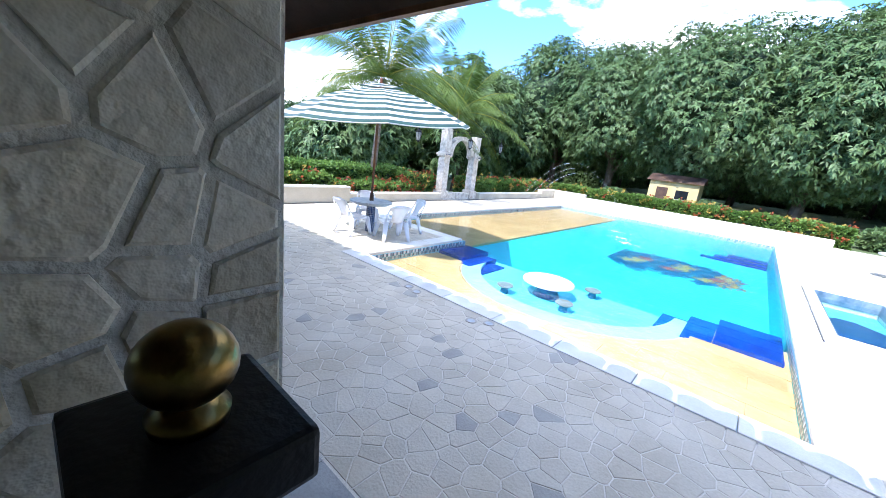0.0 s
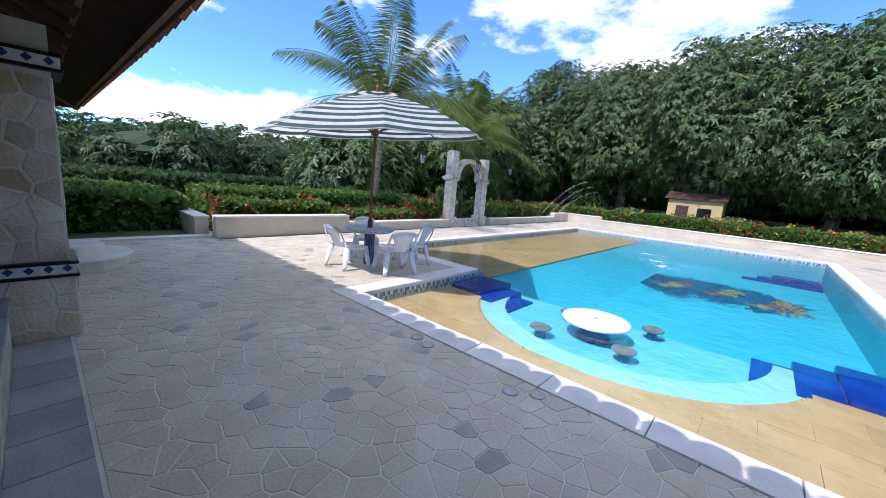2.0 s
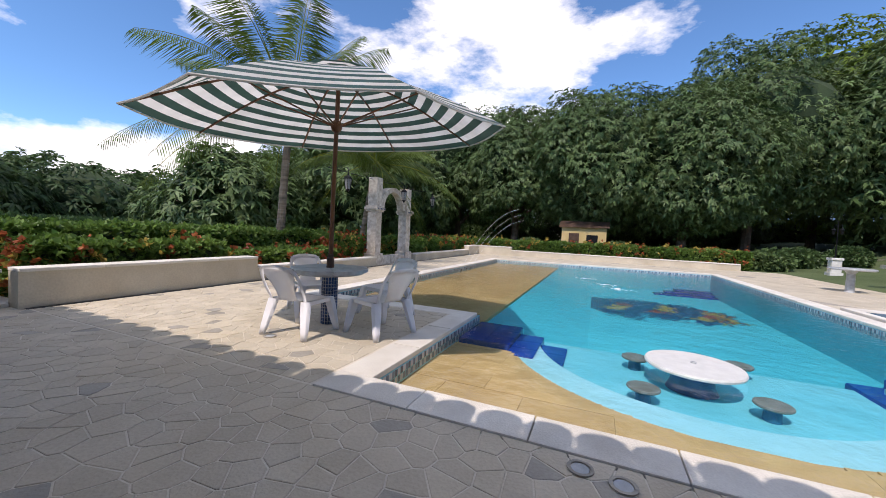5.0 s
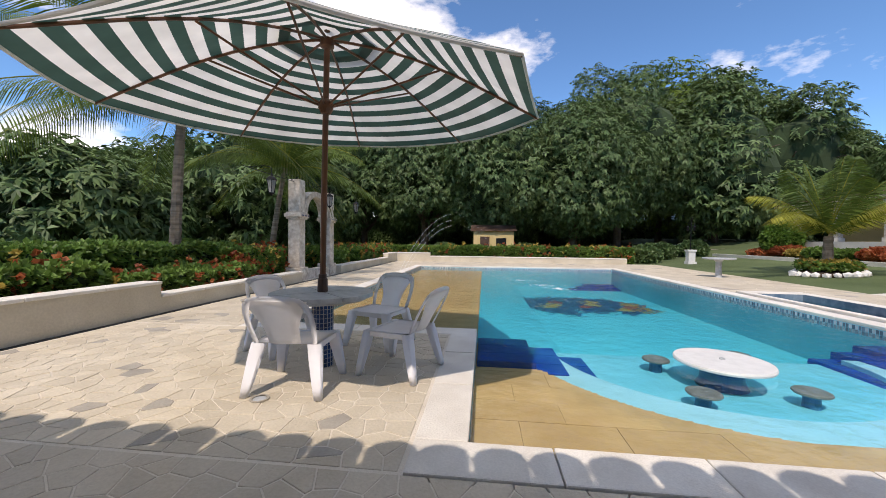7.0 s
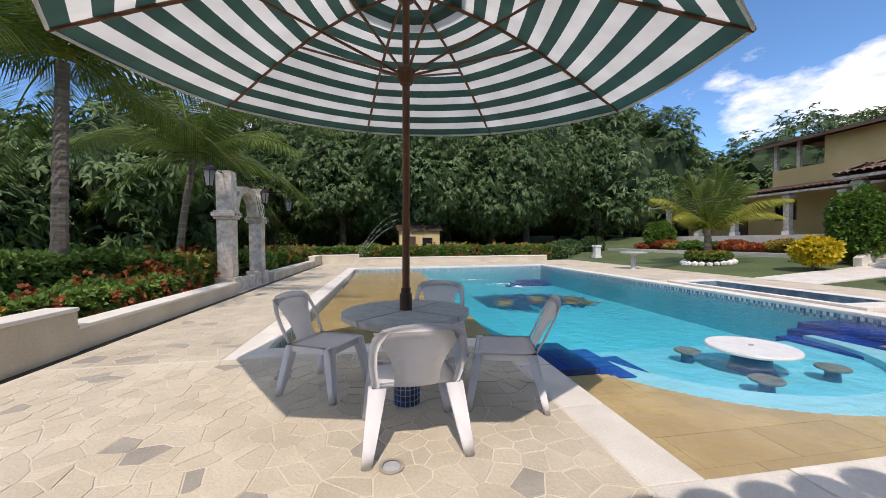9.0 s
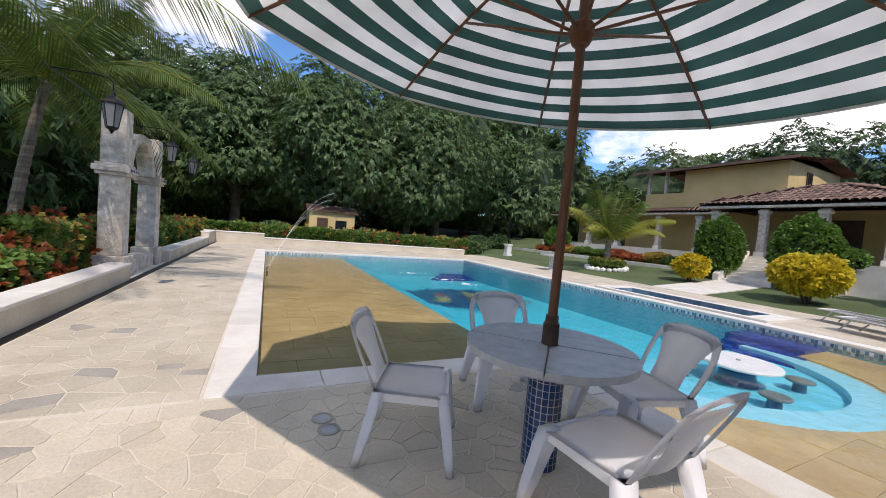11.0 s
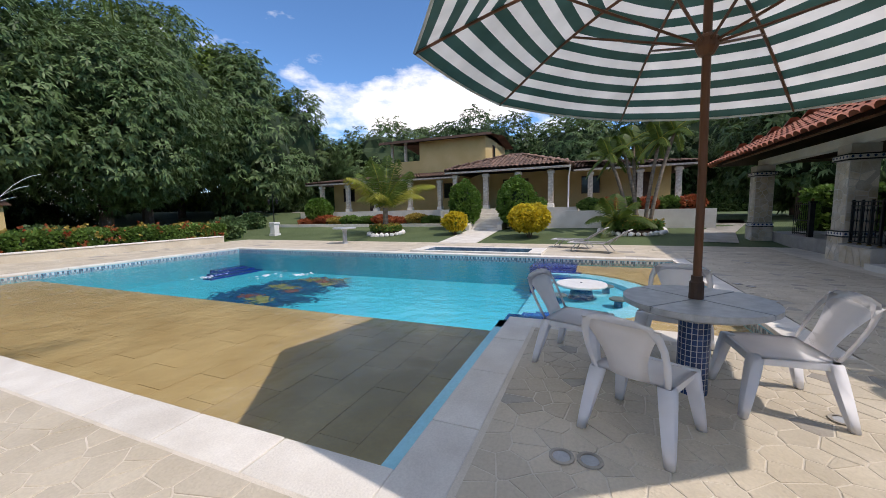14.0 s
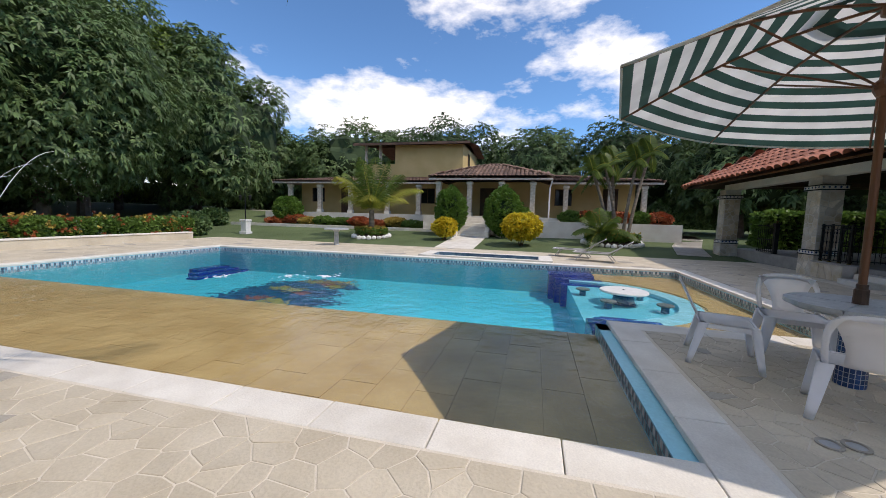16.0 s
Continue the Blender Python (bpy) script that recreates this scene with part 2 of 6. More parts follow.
def box(bm, a, b, bevel=0.0, mat_index=0):
    (x0, y0, z0), (x1, y1, z1) = a, b
    v = [bm.verts.new(p) for p in ((x0, y0, z0), (x1, y0, z0), (x1, y1, z0), (x0, y1, z0), (x0, y0, z1), (x1, y0, z1), (x1, y1, z1), (x0, y1, z1))]
    fs = [bm.faces.new([v[i] for i in q]) for q in ((0, 3, 2, 1), (4, 5, 6, 7), (0, 1, 5, 4), (1, 2, 6, 5), (2, 3, 7, 6), (3, 0, 4, 7))]
    for f in fs:
        f.material_index = mat_index
    if bevel:
        es = list({e for f in fs for e in f.edges})
        bmesh.ops.bevel(bm, geom=es, offset=bevel, segments=2, affect="EDGES", profile=0.6)
    return bm


def newbox(a, b, bevel=0.0):
    return box(bmesh.new(), a, b, bevel)


def tube(bm, pts, radii, sides=8, cap=True, mat_index=0):
    """A round bar along points, with a radius at each."""
    pts = [Vector(p) for p in pts]
    if not isinstance(radii, (list, tuple)):
        radii = [radii] * len(pts)
    rings = []
    for i, p in enumerate(pts):
        d = (pts[min(i + 1, len(pts) - 1)] - pts[max(i - 1, 0)]).normalized()
        u = d.cross(Vector((0.31, 0.17, 0.93) if abs(d.z) < 0.9 else (1, 0, 0))).normalized()
        w = d.cross(u)
        rings.append([bm.verts.new(p + radii[i] * (math.cos(a) * u + math.sin(a) * w)) for a in [2 * math.pi * k / sides for k in range(sides)]])
    for r, s in zip(rings, rings[1:]):
        for k in range(sides):
            f = bm.faces.new((r[k], r[(k + 1) % sides], s[(k + 1) % sides], s[k]))
            f.material_index = mat_index
    if cap:
        bm.faces.new(rings[0][::-1])
        bm.faces.new(rings[-1])
    return bm


def lathe(bm, profile, sides=24, at=(0, 0, 0)):
    """Turns (radius, height) pairs round an upright axis."""
    rings = []
    for r, z in profile:
        rings.append([bm.verts.new((at[0] + r * math.cos(2 * math.pi * k / sides), at[1] + r * math.sin(2 * math.pi * k / sides), at[2] + z)) for k in range(sides)] if r > 1e-4 else [bm.verts.new((at[0], at[1], at[2] + z))])
    for a, b in zip(rings, rings[1:]):
        for k in range(sides):
            j = (k + 1) % sides
            if len(a) == 1:
                bm.faces.new((a[0], b[k], b[j]))
            elif len(b) == 1:
                bm.faces.new((a[k], a[j], b[0]))
            else:
                bm.faces.new((a[k], a[j], b[j], b[k]))
    return bm


def prism(bm, poly, z0, z1, mat_index=0):
    lo, hi = [bm.verts.new((x, y, z0)) for x, y in poly], [bm.verts.new((x, y, z1)) for x, y in poly]
    n = len(poly)
    fs = [bm.faces.new(hi), bm.faces.new(lo[::-1])]
    fs += [bm.faces.new((lo[i], lo[(i + 1) % n], hi[(i + 1) % n], hi[i])) for i in range(n)]
    for f in fs:
        f.material_index = mat_index
    return bm


def arrays(name, verts, quads, material, parent=None, smooth=False):
    """A mesh object from numpy arrays of points and quads."""
    me = bpy.data.meshes.new(name)
    me.vertices.add(len(verts))
    me.vertices.foreach_set("co", np.asarray(verts, np.float32).ravel())
    q = np.asarray(quads, np.int32)
    me.loops.add(q.size)
    me.loops.foreach_set("vertex_index", q.ravel())
    me.polygons.add(len(q))
    me.polygons.foreach_set("loop_start", np.arange(0, q.size, 4, dtype=np.int32))
    me.polygons.foreach_set("loop_total", np.full(len(q), 4, np.int32))
    me.materials.append(M[material])
    me.update(calc_edges=True)
    ob = new(name, me)
    ob.parent = parent
    return ob


def leaves(rng, centres, outward, size, per=7, droop=0.5, width=0.3):
    """Clumps of pointed leaves at centres, spread round their outward way and drooping."""
    n = len(centres)
    c = np.repeat(np.asarray(centres), per, 0)
    o = np.repeat(np.asarray(outward), per, 0)
    way = o + rng.normal(0, 0.75, c.shape)
    way[:, 2] -= droop * rng.random(n * per)
    way /= np.linalg.norm(way, axis=1, keepdims=True)
    side = np.cross(way, rng.normal(0, 1, c.shape))
    side /= np.linalg.norm(side, axis=1, keepdims=True) + 1e-6
    ln = size * (0.6 + 0.8 * rng.random((n * per, 1)))
    tip = c + way * ln
    tip[:, 2] -= droop * 0.3 * ln[:, 0]
    mid = c + way * ln * 0.5
    v = np.stack([c, mid + side * ln * width, tip, mid - side * ln * width], 1).reshape(-1, 3)
    return v, np.arange(len(v)).reshape(-1, 4)


def rosettes(rng, centres, outward, size, per=9, droop=0.4, width=0.16):
    """Leaf tufts: long leaves spread flat round each twig's end, their tips hanging."""
    n = len(centres)
    ax = np.asarray(outward) + np.array([0, 0, 0.75]) + rng.normal(0, 0.3, (n, 3))
    ax /= np.linalg.norm(ax, axis=1, keepdims=True)
    c, ax = np.repeat(np.asarray(centres), per, 0), np.repeat(ax, per, 0)
    way = rng.normal(0, 1, c.shape)
    way -= ax * (way * ax).sum(1, keepdims=True)
    way /= np.linalg.norm(way, axis=1, keepdims=True) + 1e-6
    way = way + ax * rng.uniform(-0.25, 0.6, (n * per, 1))
    way /= np.linalg.norm(way, axis=1, keepdims=True)
    side = np.cross(way, ax)
    side /= np.linalg.norm(side, axis=1, keepdims=True) + 1e-6
    ln = size * rng.uniform(0.65, 1.25, (n * per, 1))
    tip = c + way * ln
    tip[:, 2] -= droop * ln[:, 0]
    mid = c + way * ln * 0.5
    mid[:, 2] -= droop * 0.12 * ln[:, 0]
    v = np.stack([c, mid + side * ln * width, tip, mid - side * ln * width], 1).reshape(-1, 3)
    return v, np.arange(len(v)).reshape(-1, 4)


def join(lists):
    vs, qs, k = [], [], 0
    for v, q in lists:
        vs.append(v)
        qs.append(q + k)
        k += len(v)
    return np.concatenate(vs), np.concatenate(qs)


def on_ball(rng, n):
    d = rng.normal(0, 1, (n, 3))
    return d / np.linalg.norm(d, axis=1, keepdims=True)


def lump(bm, at, r, rng, squash=0.8, sub=2, rough=0.25):
    s = bmesh.ops.create_icosphere(bm, subdivisions=sub, radius=1.0)
    off = Vector(rng.random(3) * 50)
    for v in s["verts"]:
        k = 1 + rough * noise.noise(v.co * 1.7 + off) + rough * 0.5 * noise.noise(v.co * 4 + off)
        v.co = Vector((at[0] + v.co.x * r * k, at[1] + v.co.y * r * k, at[2] + v.co.z * r * squash * k))


def ground_z(x, y):
    """Height of the garden: level by the pool, rising towards the house."""
    rise = max(0.0, min(x, 17.0) - 10.45) * 0.07
    far = max(0.0, min(x, 23.0) - 17.0) * 0.16 * max(0.0, min(1.0, (y - 9.5) / 3.0))
    north = max(0.0, min(y, 60.0) - 26.0) * 0.02
    west = -min(1.8, max(0.0, -8.5 - x) * 0.16)
    return -0.03 + rise + far + north + west


# ---- ground ----
def ground():
    xs = sorted({-2500, -900, -300, -150, -90, -60, -45, -35, -28, -22, -18, -15, -12, -10, -8.5, -6.3, 10.42, 28, 33, 40, 55, 80, 150, 400, 1200, 2500} | {10.42 + 0.75 * k for k in range(1, 23)})
    ys = sorted({-2500, -900, -300, -120, -60, -40, -25, -17, -13.4, 20.95, 24, 26, 29, 33, 38, 45, 55, 70, 100, 200, 500, 1200, 2500} | {-12 + 1.5 * k for k in range(22)})
    bm = bmesh.new()
    grid = [[bm.verts.new((x, y, ground_z(x, y) + (0.04 * noise.noise(Vector((x * 0.3, y * 0.3, 0))) if x > 11 or x < -9 else 0))) for y in ys] for x in xs]
    for i in range(len(xs) - 1):
        for j in range(len(ys) - 1):
            inside = -6.31 < (xs[i] + xs[i + 1]) / 2 < 10.43 and -13.5 < (ys[j] + ys[j + 1]) / 2 < 20.96
            if not inside:
                bm.faces.new((grid[i][j], grid[i + 1][j], grid[i + 1][j + 1], grid[i][j + 1]))
    ob = part("ground", bm, "grass", None, "mown green lawn rising gently towards the house", True)
    tagged(ob, category="lawn", kind="structure")
    bm = newbox((-6.6, -13.6, -2.2), (10.7, 21.2, -1.7))
    tagged(part("ground_under_pool", bm, "soil", None, "packed soil beneath the pool and terrace"), category="ground", kind="structure")


ground()

# ---- pool and terrace ----
WATER = -0.13
POOL = (-3.2, 3.2, 6.45, 16.6)   # main rectangle and shelf: x0, y0, x1, y1
BARC, BARR = (2.98, 3.12), 2.36


def terrace_base():
    """The mortar bed of the paving, in strips round the pool."""
    bm = bmesh.new()
    for a, b in (((-6.0, -4.12), (10.4, -0.42)), ((-6.0, -0.42), (-0.35, 2.82)), ((-6.0, 2.82), (-3.55, 20.75)),
                 ((-3.55, 16.95), (10.4, 20.75)), ((8.6, -0.42), (10.4, 16.95)), ((6.8, -0.42), (8.6, 3.52)), ((6.8, 8.18), (8.6, 16.95)), ((8.4, 3.52), (8.6, 8.18))):
        box(bm, (a[0], a[1], -0.3), (b[0], b[1], -0.0015))
    tagged(part("terrace", bm, "mortar", None, "pale mortar bed of the flagstone pool terrace"), category="terrace", kind="structure")


terrace_base()


def pool_shell():
    bm = bmesh.new()
    x0, y0, x1, y1 = POOL
    for xa, xb, za, zb in ((0.0, 1.7, -0.29, -0.95), (1.7, x1, -0.95, -0.95)):
        v = [bm.verts.new(p) for p in ((xa, y0, za), (xb, y0, zb), (xb, y1, zb), (xa, y1, za))]
        lo = [bm.verts.new((p.co.x, p.co.y, -1.3)) for p in v]
        bm.faces.new(v), bm.faces.new(lo[::-1])
        for i in range(4):
            bm.faces.new((lo[i], lo[(i + 1) % 4], v[(i + 1) % 4], v[i]))
    box(bm, (x1, -0.2, -1.3), (x1 + 0.35, y1 + 0.3, -0.16))
    box(bm, (x0 - 0.3, y1, -1.3), (x1, y1 + 0.3, -0.16))
    tagged(part("pool_floor", bm, "pool", None, "turquoise plastered floor and walls of the swimming pool"), category="pool", kind="structure")
    # the bar bay: a half-round floor with a seat ledge round it
    bm = bmesh.new()
    arc = [(BARC[0] + (BARR - 0.42) * math.cos(a), BARC[1] + (BARR - 0.42) * math.sin(a)) for a in [math.pi + math.pi * k / 40 for k in range(41)]]
    prism(bm, [(BARC[0] - BARR + 0.42, y0)] + arc + [(BARC[0] + BARR - 0.42, y0)], -1.0, -0.35)
    tagged(part("bar_bay_floor", bm, "bar_floor", None, "pale blue floor of the round shallow bay"), category="pool", kind="structure")
    bm = bmesh.new()
    for r0, r1, zt in ((BARR - 0.42, BARR, -0.255),):
        n = 40
        for k in range(n):
            a, b = math.pi + math.pi * k / n, math.pi + math.pi * (k + 1) / n
            q = [(BARC[0] + r * math.cos(t), BARC[1] + r * math.sin(t)) for r, t in ((r0, a), (r1, a), (r1, b), (r0, b))]
            prism(bm, q, -1.0, zt)
    bmesh.ops.remove_doubles(bm, verts=bm.verts, dist=1e-4)
    tagged(part("bar_bay_ledge", bm, "pool_light", None, "light blue curved seat ledge round the bay"), category="pool ledge", kind="structure")
    # shallow shelf bed
    bm = bmesh.new()
    box(bm, (x0 - 0.2, y0 - 0.2, -0.9), (0.0, y1, -0.252))
    n = 40
    for k in range(n):
        a, b = math.pi + math.pi * k / n, math.pi + math.pi * (k + 1) / n
        p, q = [(BARC[0] + BARR * math.cos(t), BARC[1] + BARR * math.sin(t)) for t in (a, b)]
        prism(bm, [(p[0], -0.3), (q[0], -0.3), q, p], -0.9, -0.252)
    box(bm, (0.0, -0.3, -0.9), (BARC[0] - BARR, y0, -0.252))
    box(bm, (BARC[0] + BARR, -0.3, -0.9), (x1, y0, -0.252))
    shelf = part("shallow_shelf", bm, "tan_joint", None, "sand-coloured tiled shallow shelf under clear water")
    tagged(shelf, category="pool shelf", kind="structure")
    return shelf


shelf = pool_shell()
bm = bmesh.new()
vs = [bm.verts.new(p) for p in ((-3.3, -0.2, WATER), (6.55, -0.2, WATER), (6.55, 16.7, WATER), (-3.3, 16.7, WATER))]
bm.faces.new(vs)
water = tagged(part("water", bm, "water", None, "clear rippled turquoise pool water"), category="water", kind="structure")
water.visible_shadow = False


def cut(bm, keep, x0, y0, x1, y1, z, thick):
    """The share of a tile that lies where keep() says, in ever smaller blocks along the cut."""
    inside = [keep(u, v) for u in (x0, x1) for v in (y0, y1)]
    if all(inside):
        box(bm, (x0, y0, z - thick), (x1, y1, z))
    elif max(x1 - x0, y1 - y0) > 0.06 and (any(inside) or max(x1 - x0, y1 - y0) > 0.3):
        if x1 - x0 > y1 - y0:
            m = (x0 + x1) / 2
            cut(bm, keep, x0, y0, m, y1, z, thick), cut(bm, keep, m, y0, x1, y1, z, thick)
        else:
            m = (y0 + y1) / 2
            cut(bm, keep, x0, y0, x1, m, z, thick), cut(bm, keep, x0, m, x1, y1, z, thick)


def tiled(parent, name, x0, y0, x1, y1, w, h, z, thick, material, keep=None, gap=0.005, limit=300, zof=None):
    """Rows of tiles in half bond; each a mesh of its own up to a limit, the rest joined."""
    proto = newbox((gap / 2, gap / 2, -thick), (w - gap / 2, h - gap / 2, 0))
    me = bpy.data.meshes.new(name)
    proto.to_mesh(me)
    proto.free()
    me.materials.append(M[material])
    rest, count = bmesh.new(), 0
    rows, cols = int((y1 - y0) / h + 0.5), int((x1 - x0) / w + 1.5)
    for j in range(rows):
        for i in range(cols):
            x, y = x0 + (i - 0.5 * (j % 2)) * w, y0 + j * h
            if x < x0 - 0.01 or x + w > x1 + 0.01:
                if x + w < x0 + 0.1 or x > x1 - 0.1:
                    continue
                a, b = max(x, x0), min(x + w, x1)
                if keep is None:
                    box(rest, (a + gap / 2, y + gap / 2, z - thick), (b - gap / 2, y + h - gap / 2, z))
                else:
                    cut(rest, keep, a + gap / 2, y + gap / 2, b - gap / 2, y + h - gap / 2, z, thick)
                continue
            if keep and not all(keep(u, v) for u in (x, x + w) for v in (y, y + h)):
                cut(rest, keep, x, y, x + w, y + h, z, thick)
                continue
            if count < limit:
                piece(name, me, parent, pose(x, y, z + random.uniform(-0.0015, 0.0015)))
                count += 1
            else:
                box(rest, (x + gap / 2, y + gap / 2, z - thick), (x + w - gap / 2, y + h - gap / 2, z))
    if len(rest.verts):
        tagged(part(name + "_field", rest, material, parent), kind="stuff")


def cobalt_steps(name, label, spots, at, s=0.46):
    """Blue tiled underwater steps: a body with square tiles on each tread."""
    t = thing(name, at, label, "pool steps")
    body = bmesh.new()
    for (a, b, z) in spots:
        box(body, (a[0], a[1], -0.95), (b[0], b[1], z))
    part("body", body, "blue", t)
    me_bm = newbox((0.005, 0.005, -0.006), (s - 0.005, s - 0.005, 0.006))
    me = bpy.data.meshes.new("step_tile")
    me_bm.to_mesh(me)
    me_bm.free()
    me.materials.append(M["blue"])
    for (a, b, z) in spots:
        for i in range(int((b[0] - a[0]) / s + 0.01)):
            for j in range(int((b[1] - a[1]) / s + 0.01)):
                piece("step_tile", me, t, pose(a[0] + s * i, a[1] + s * j, z + 0.006))
    return t


cobalt_steps("pool_steps", "cobalt blue tiled underwater steps by the umbrella platform", [((0, 0.34), (0.72, 1.42), -0.19), ((0.72, 0.17), (1.08, 1.25), -0.255), ((1.08, 0), (1.44, 1.08), -0.325)], (0.02, 1.82, 0), 0.36)
cobalt_steps("pool_steps", "cobalt blue tiled underwater steps by the long pool edge", [((0.84, 0.3), (1.68, 1.56), -0.19), ((0.42, 0.15), (0.84, 1.41), -0.255), ((0, 0), (0.42, 1.26), -0.325)], (4.7, 2.1, 0), 0.42)
cobalt_steps("pool_steps", "cobalt blue tiled steps in the far pool corner", [((0.92, 0.92), (2.3, 1.38), -0.78), ((0.46, 0.46), (2.3, 0.92), -0.84), ((0, 0), (2.3, 0.46), -0.9)], (4.13, 15.2, 0))


def floor_mosaic():
    """A ragged patch of small tiles: three dark blooms with yellow and rust petals."""
    t = thing("floor_mosaic", (3.5, 11.2, -0.949), "dark blue mosaic with yellow and rust flowers on pool floor", "mosaic")
    rng = np.random.default_rng(5)
    blooms = [(-1.0, -0.1, 1.05, 1.75), (0.35, 0.15, 1.0, 1.6), (1.55, -0.25, 0.75, 1.35)]
    lots = {"navy": [], "teal": [], "mosaic_y": [], "mosaic_r": []}
    s = 0.085
    for i in range(-30, 31):
        for j in range(-30, 31):
            x, y = i * s, j * s
            best = min(math.hypot((x - cx) / rx, (y - cy) / ry) * (1 + 0.14 * math.sin(5 * math.atan2(y - cy, x - cx) + cx) + 0.07 * math.sin(11 * math.atan2(y - cy, x - cx))) for cx, cy, rx, ry in blooms)
            if best > 1.0 + rng.normal(0, 0.1):
                continue
            k = "navy" if rng.random() < 0.8 - 0.45 * max(0.0, best - 0.4) else "teal"
            for n, (cx, cy, rx, ry) in enumerate(blooms):
                for m, (dx, dy) in enumerate(((-0.2, -0.55), (0.25, 0.45), (0.1, -0.1))):
                    if math.hypot((x - cx - dx) / 0.34, (y - cy - dy) / 0.4) < 0.75 + rng.normal(0, 0.22):
                        k = "mosaic_r" if (n + m) % 3 == 1 else "mosaic_y"
            if x > 1.7 and rng.random() < 0.5:
                k = "mosaic_r" if rng.random() < 0.4 else "mosaic_y"
            lots[k].append((x, y))
    for k, spots in lots.items():
        p = np.array(spots)
        h = s * 0.47
        v = np.stack([np.c_[p + d, np.full(len(p), 0.006)] for d in ((-h, -h), (h, -h), (h, h), (-h, h))], 1).reshape(-1, 3)
        tagged(arrays({"navy": "navy_tesserae", "teal": "teal_tesserae", "mosaic_y": "yellow_petal", "mosaic_r": "rust_petal"}[k], v, np.arange(len(v)).reshape(-1, 4), k, t), kind="stuff")


floor_mosaic()


def kids_pool():
    t = thing("childrens_pool", (7.56, 5.85, 0), "small rectangular wading pool with pale blue water and white rim", "pool")
    hx, hy = 0.56, 1.9
    bm = bmesh.new()
    box(bm, (-hx, -hy, -0.6), (hx, hy, -0.3))
    part("basin", bm, "bar_floor", t)
    wall = bmesh.new()
    for a, b in (((-hx - 0.16, -hy - 0.16), (-hx, hy + 0.16)), ((hx, -hy - 0.16), (hx + 0.16, hy + 0.16)), ((-hx, -hy - 0.16), (hx, -hy)), ((-hx, hy), (hx, hy + 0.16))):
        box(wall, (*a, -0.6), (*b, -0.02))
    part("basin_wall", wall, "talavera", t)
    rim = bmesh.new()
    for a, b in (((-hx - 0.17, -hy - 0.45), (-hx - 0.003, hy + 0.45)), ((hx + 0.003, -hy - 0.45), (hx + 0.3, hy + 0.45)), ((-hx, -hy - 0.45), (hx, -hy)), ((-hx, hy), (hx, hy + 0.45))):
        box(rim, (*a, -0.02), (*b, 0.055), 0.012)
    part("rim", rim, "coping", t)
    bm = bmesh.new()
    bm.faces.new([bm.verts.new(p) for p in ((-hx, -hy, -0.1), (hx, -hy, -0.1), (hx, hy, -0.1), (-hx, hy, -0.1))])
    w = part("pool_water", bm, "water", t)
    w.visible_shadow = False
    bm = bmesh.new()
    prism(bm, [(0.5 * math.cos(a) * (1 + 0.2 * math.sin(4 * a)), 1.0 * math.sin(a)) for a in [2 * math.pi * i / 30 for i in range(30)]], -0.298, -0.29)
    part("mosaic", bm, "navy", t)
    edge = bmesh.new()
    for a, b in (((-hx + 0.003, -hy), (-hx + 0.02, hy)), ((hx - 0.02, -hy), (hx - 0.003, hy)), ((-hx + 0.02, -hy + 0.003), (hx - 0.02, -hy + 0.02)), ((-hx + 0.02, hy - 0.02), (hx - 0.02, hy - 0.003))):
        box(edge, (*a, -0.2), (*b, 0.045))
    part("mosaic_edge", edge, "band_dark", t)


kids_pool()


def coping_run(parent, a, b, width, step=0.85, z=0.0, thick=0.06):
    """Bevelled coping slabs end to end from a to b, to the left of the way."""
    a, b = Vector(a), Vector(b)
    n = max(1, round((b - a).length / step))
    s = (b - a).length / n
    bm = newbox((0.004, 0, -thick), (s - 0.004, width, 0), 0.012)
    me = bpy.data.meshes.new("coping_slab")
    bm.to_mesh(me)
    bm.free()
    me.materials.append(M["coping"])
    ang = math.degrees(math.atan2((b - a).y, (b - a).x))
    for k in range(n):
        p = a + (b - a) * k / n
        piece("coping_slab", me, parent, pose(p.x, p.y, z + random.uniform(-0.002, 0.003), 0, 0, ang))


coping = thing("pool_coping", (0, 0, 0), "white weathered stone slabs edging the swimming pool", "coping")
tagged(coping, kind="structure")
x0, y0, x1, y1 = POOL
for a, b in (((x1 + 0.36, 0.0), (-0.36, 0.0)), ((-0.0, 0.0), (-0.0, 2.84)), ((0.0, 3.06), (-3.56, 3.06)), ((x0, 3.06), (x0, 16.6)), ((x0 - 0.36, 16.6), (x1 + 0.36, 16.6)), ((x1, 16.6), (x1, 0.0))):
    w = 0.36
    coping_run(coping, a, b, w, z=0.004 if a[0] != b[0] else 0.0)


def band(parent, name, a, b, z0, z1, inward, step=0.055):
    """A strip of little mosaic squares along a pool wall, proud of it."""
    a, b = Vector(a), Vector(b)
    d = (b - a).normalized()
    bm, bm2 = bmesh.new(), bmesh.new()
    n = int((b - a).length / step)
    rows = 2
    hz = (z1 - z0) / rows
    for k in range(n):
        for r in range(rows):
            p, q = a + d * (k * step + 0.004), a + d * ((k + 1) * step - 0.004)
            lo, hi = z0 + r * hz + 0.004, z0 + (r + 1) * hz - 0.004
            i = Vector(inward) * 0.006
            t = bm if (k * 7 + r * 3) % 5 < 3 else bm2
            vs = [t.verts.new(v) for v in ((p.x + i.x, p.y + i.y, lo), (q.x + i.x, q.y + i.y, lo), (q.x + i.x, q.y + i.y, hi), (p.x + i.x, p.y + i.y, hi))]
            t.faces.new(vs)
    part(name, bm, "band_dark", parent)
    part(name, bm2, "band_pale", parent)


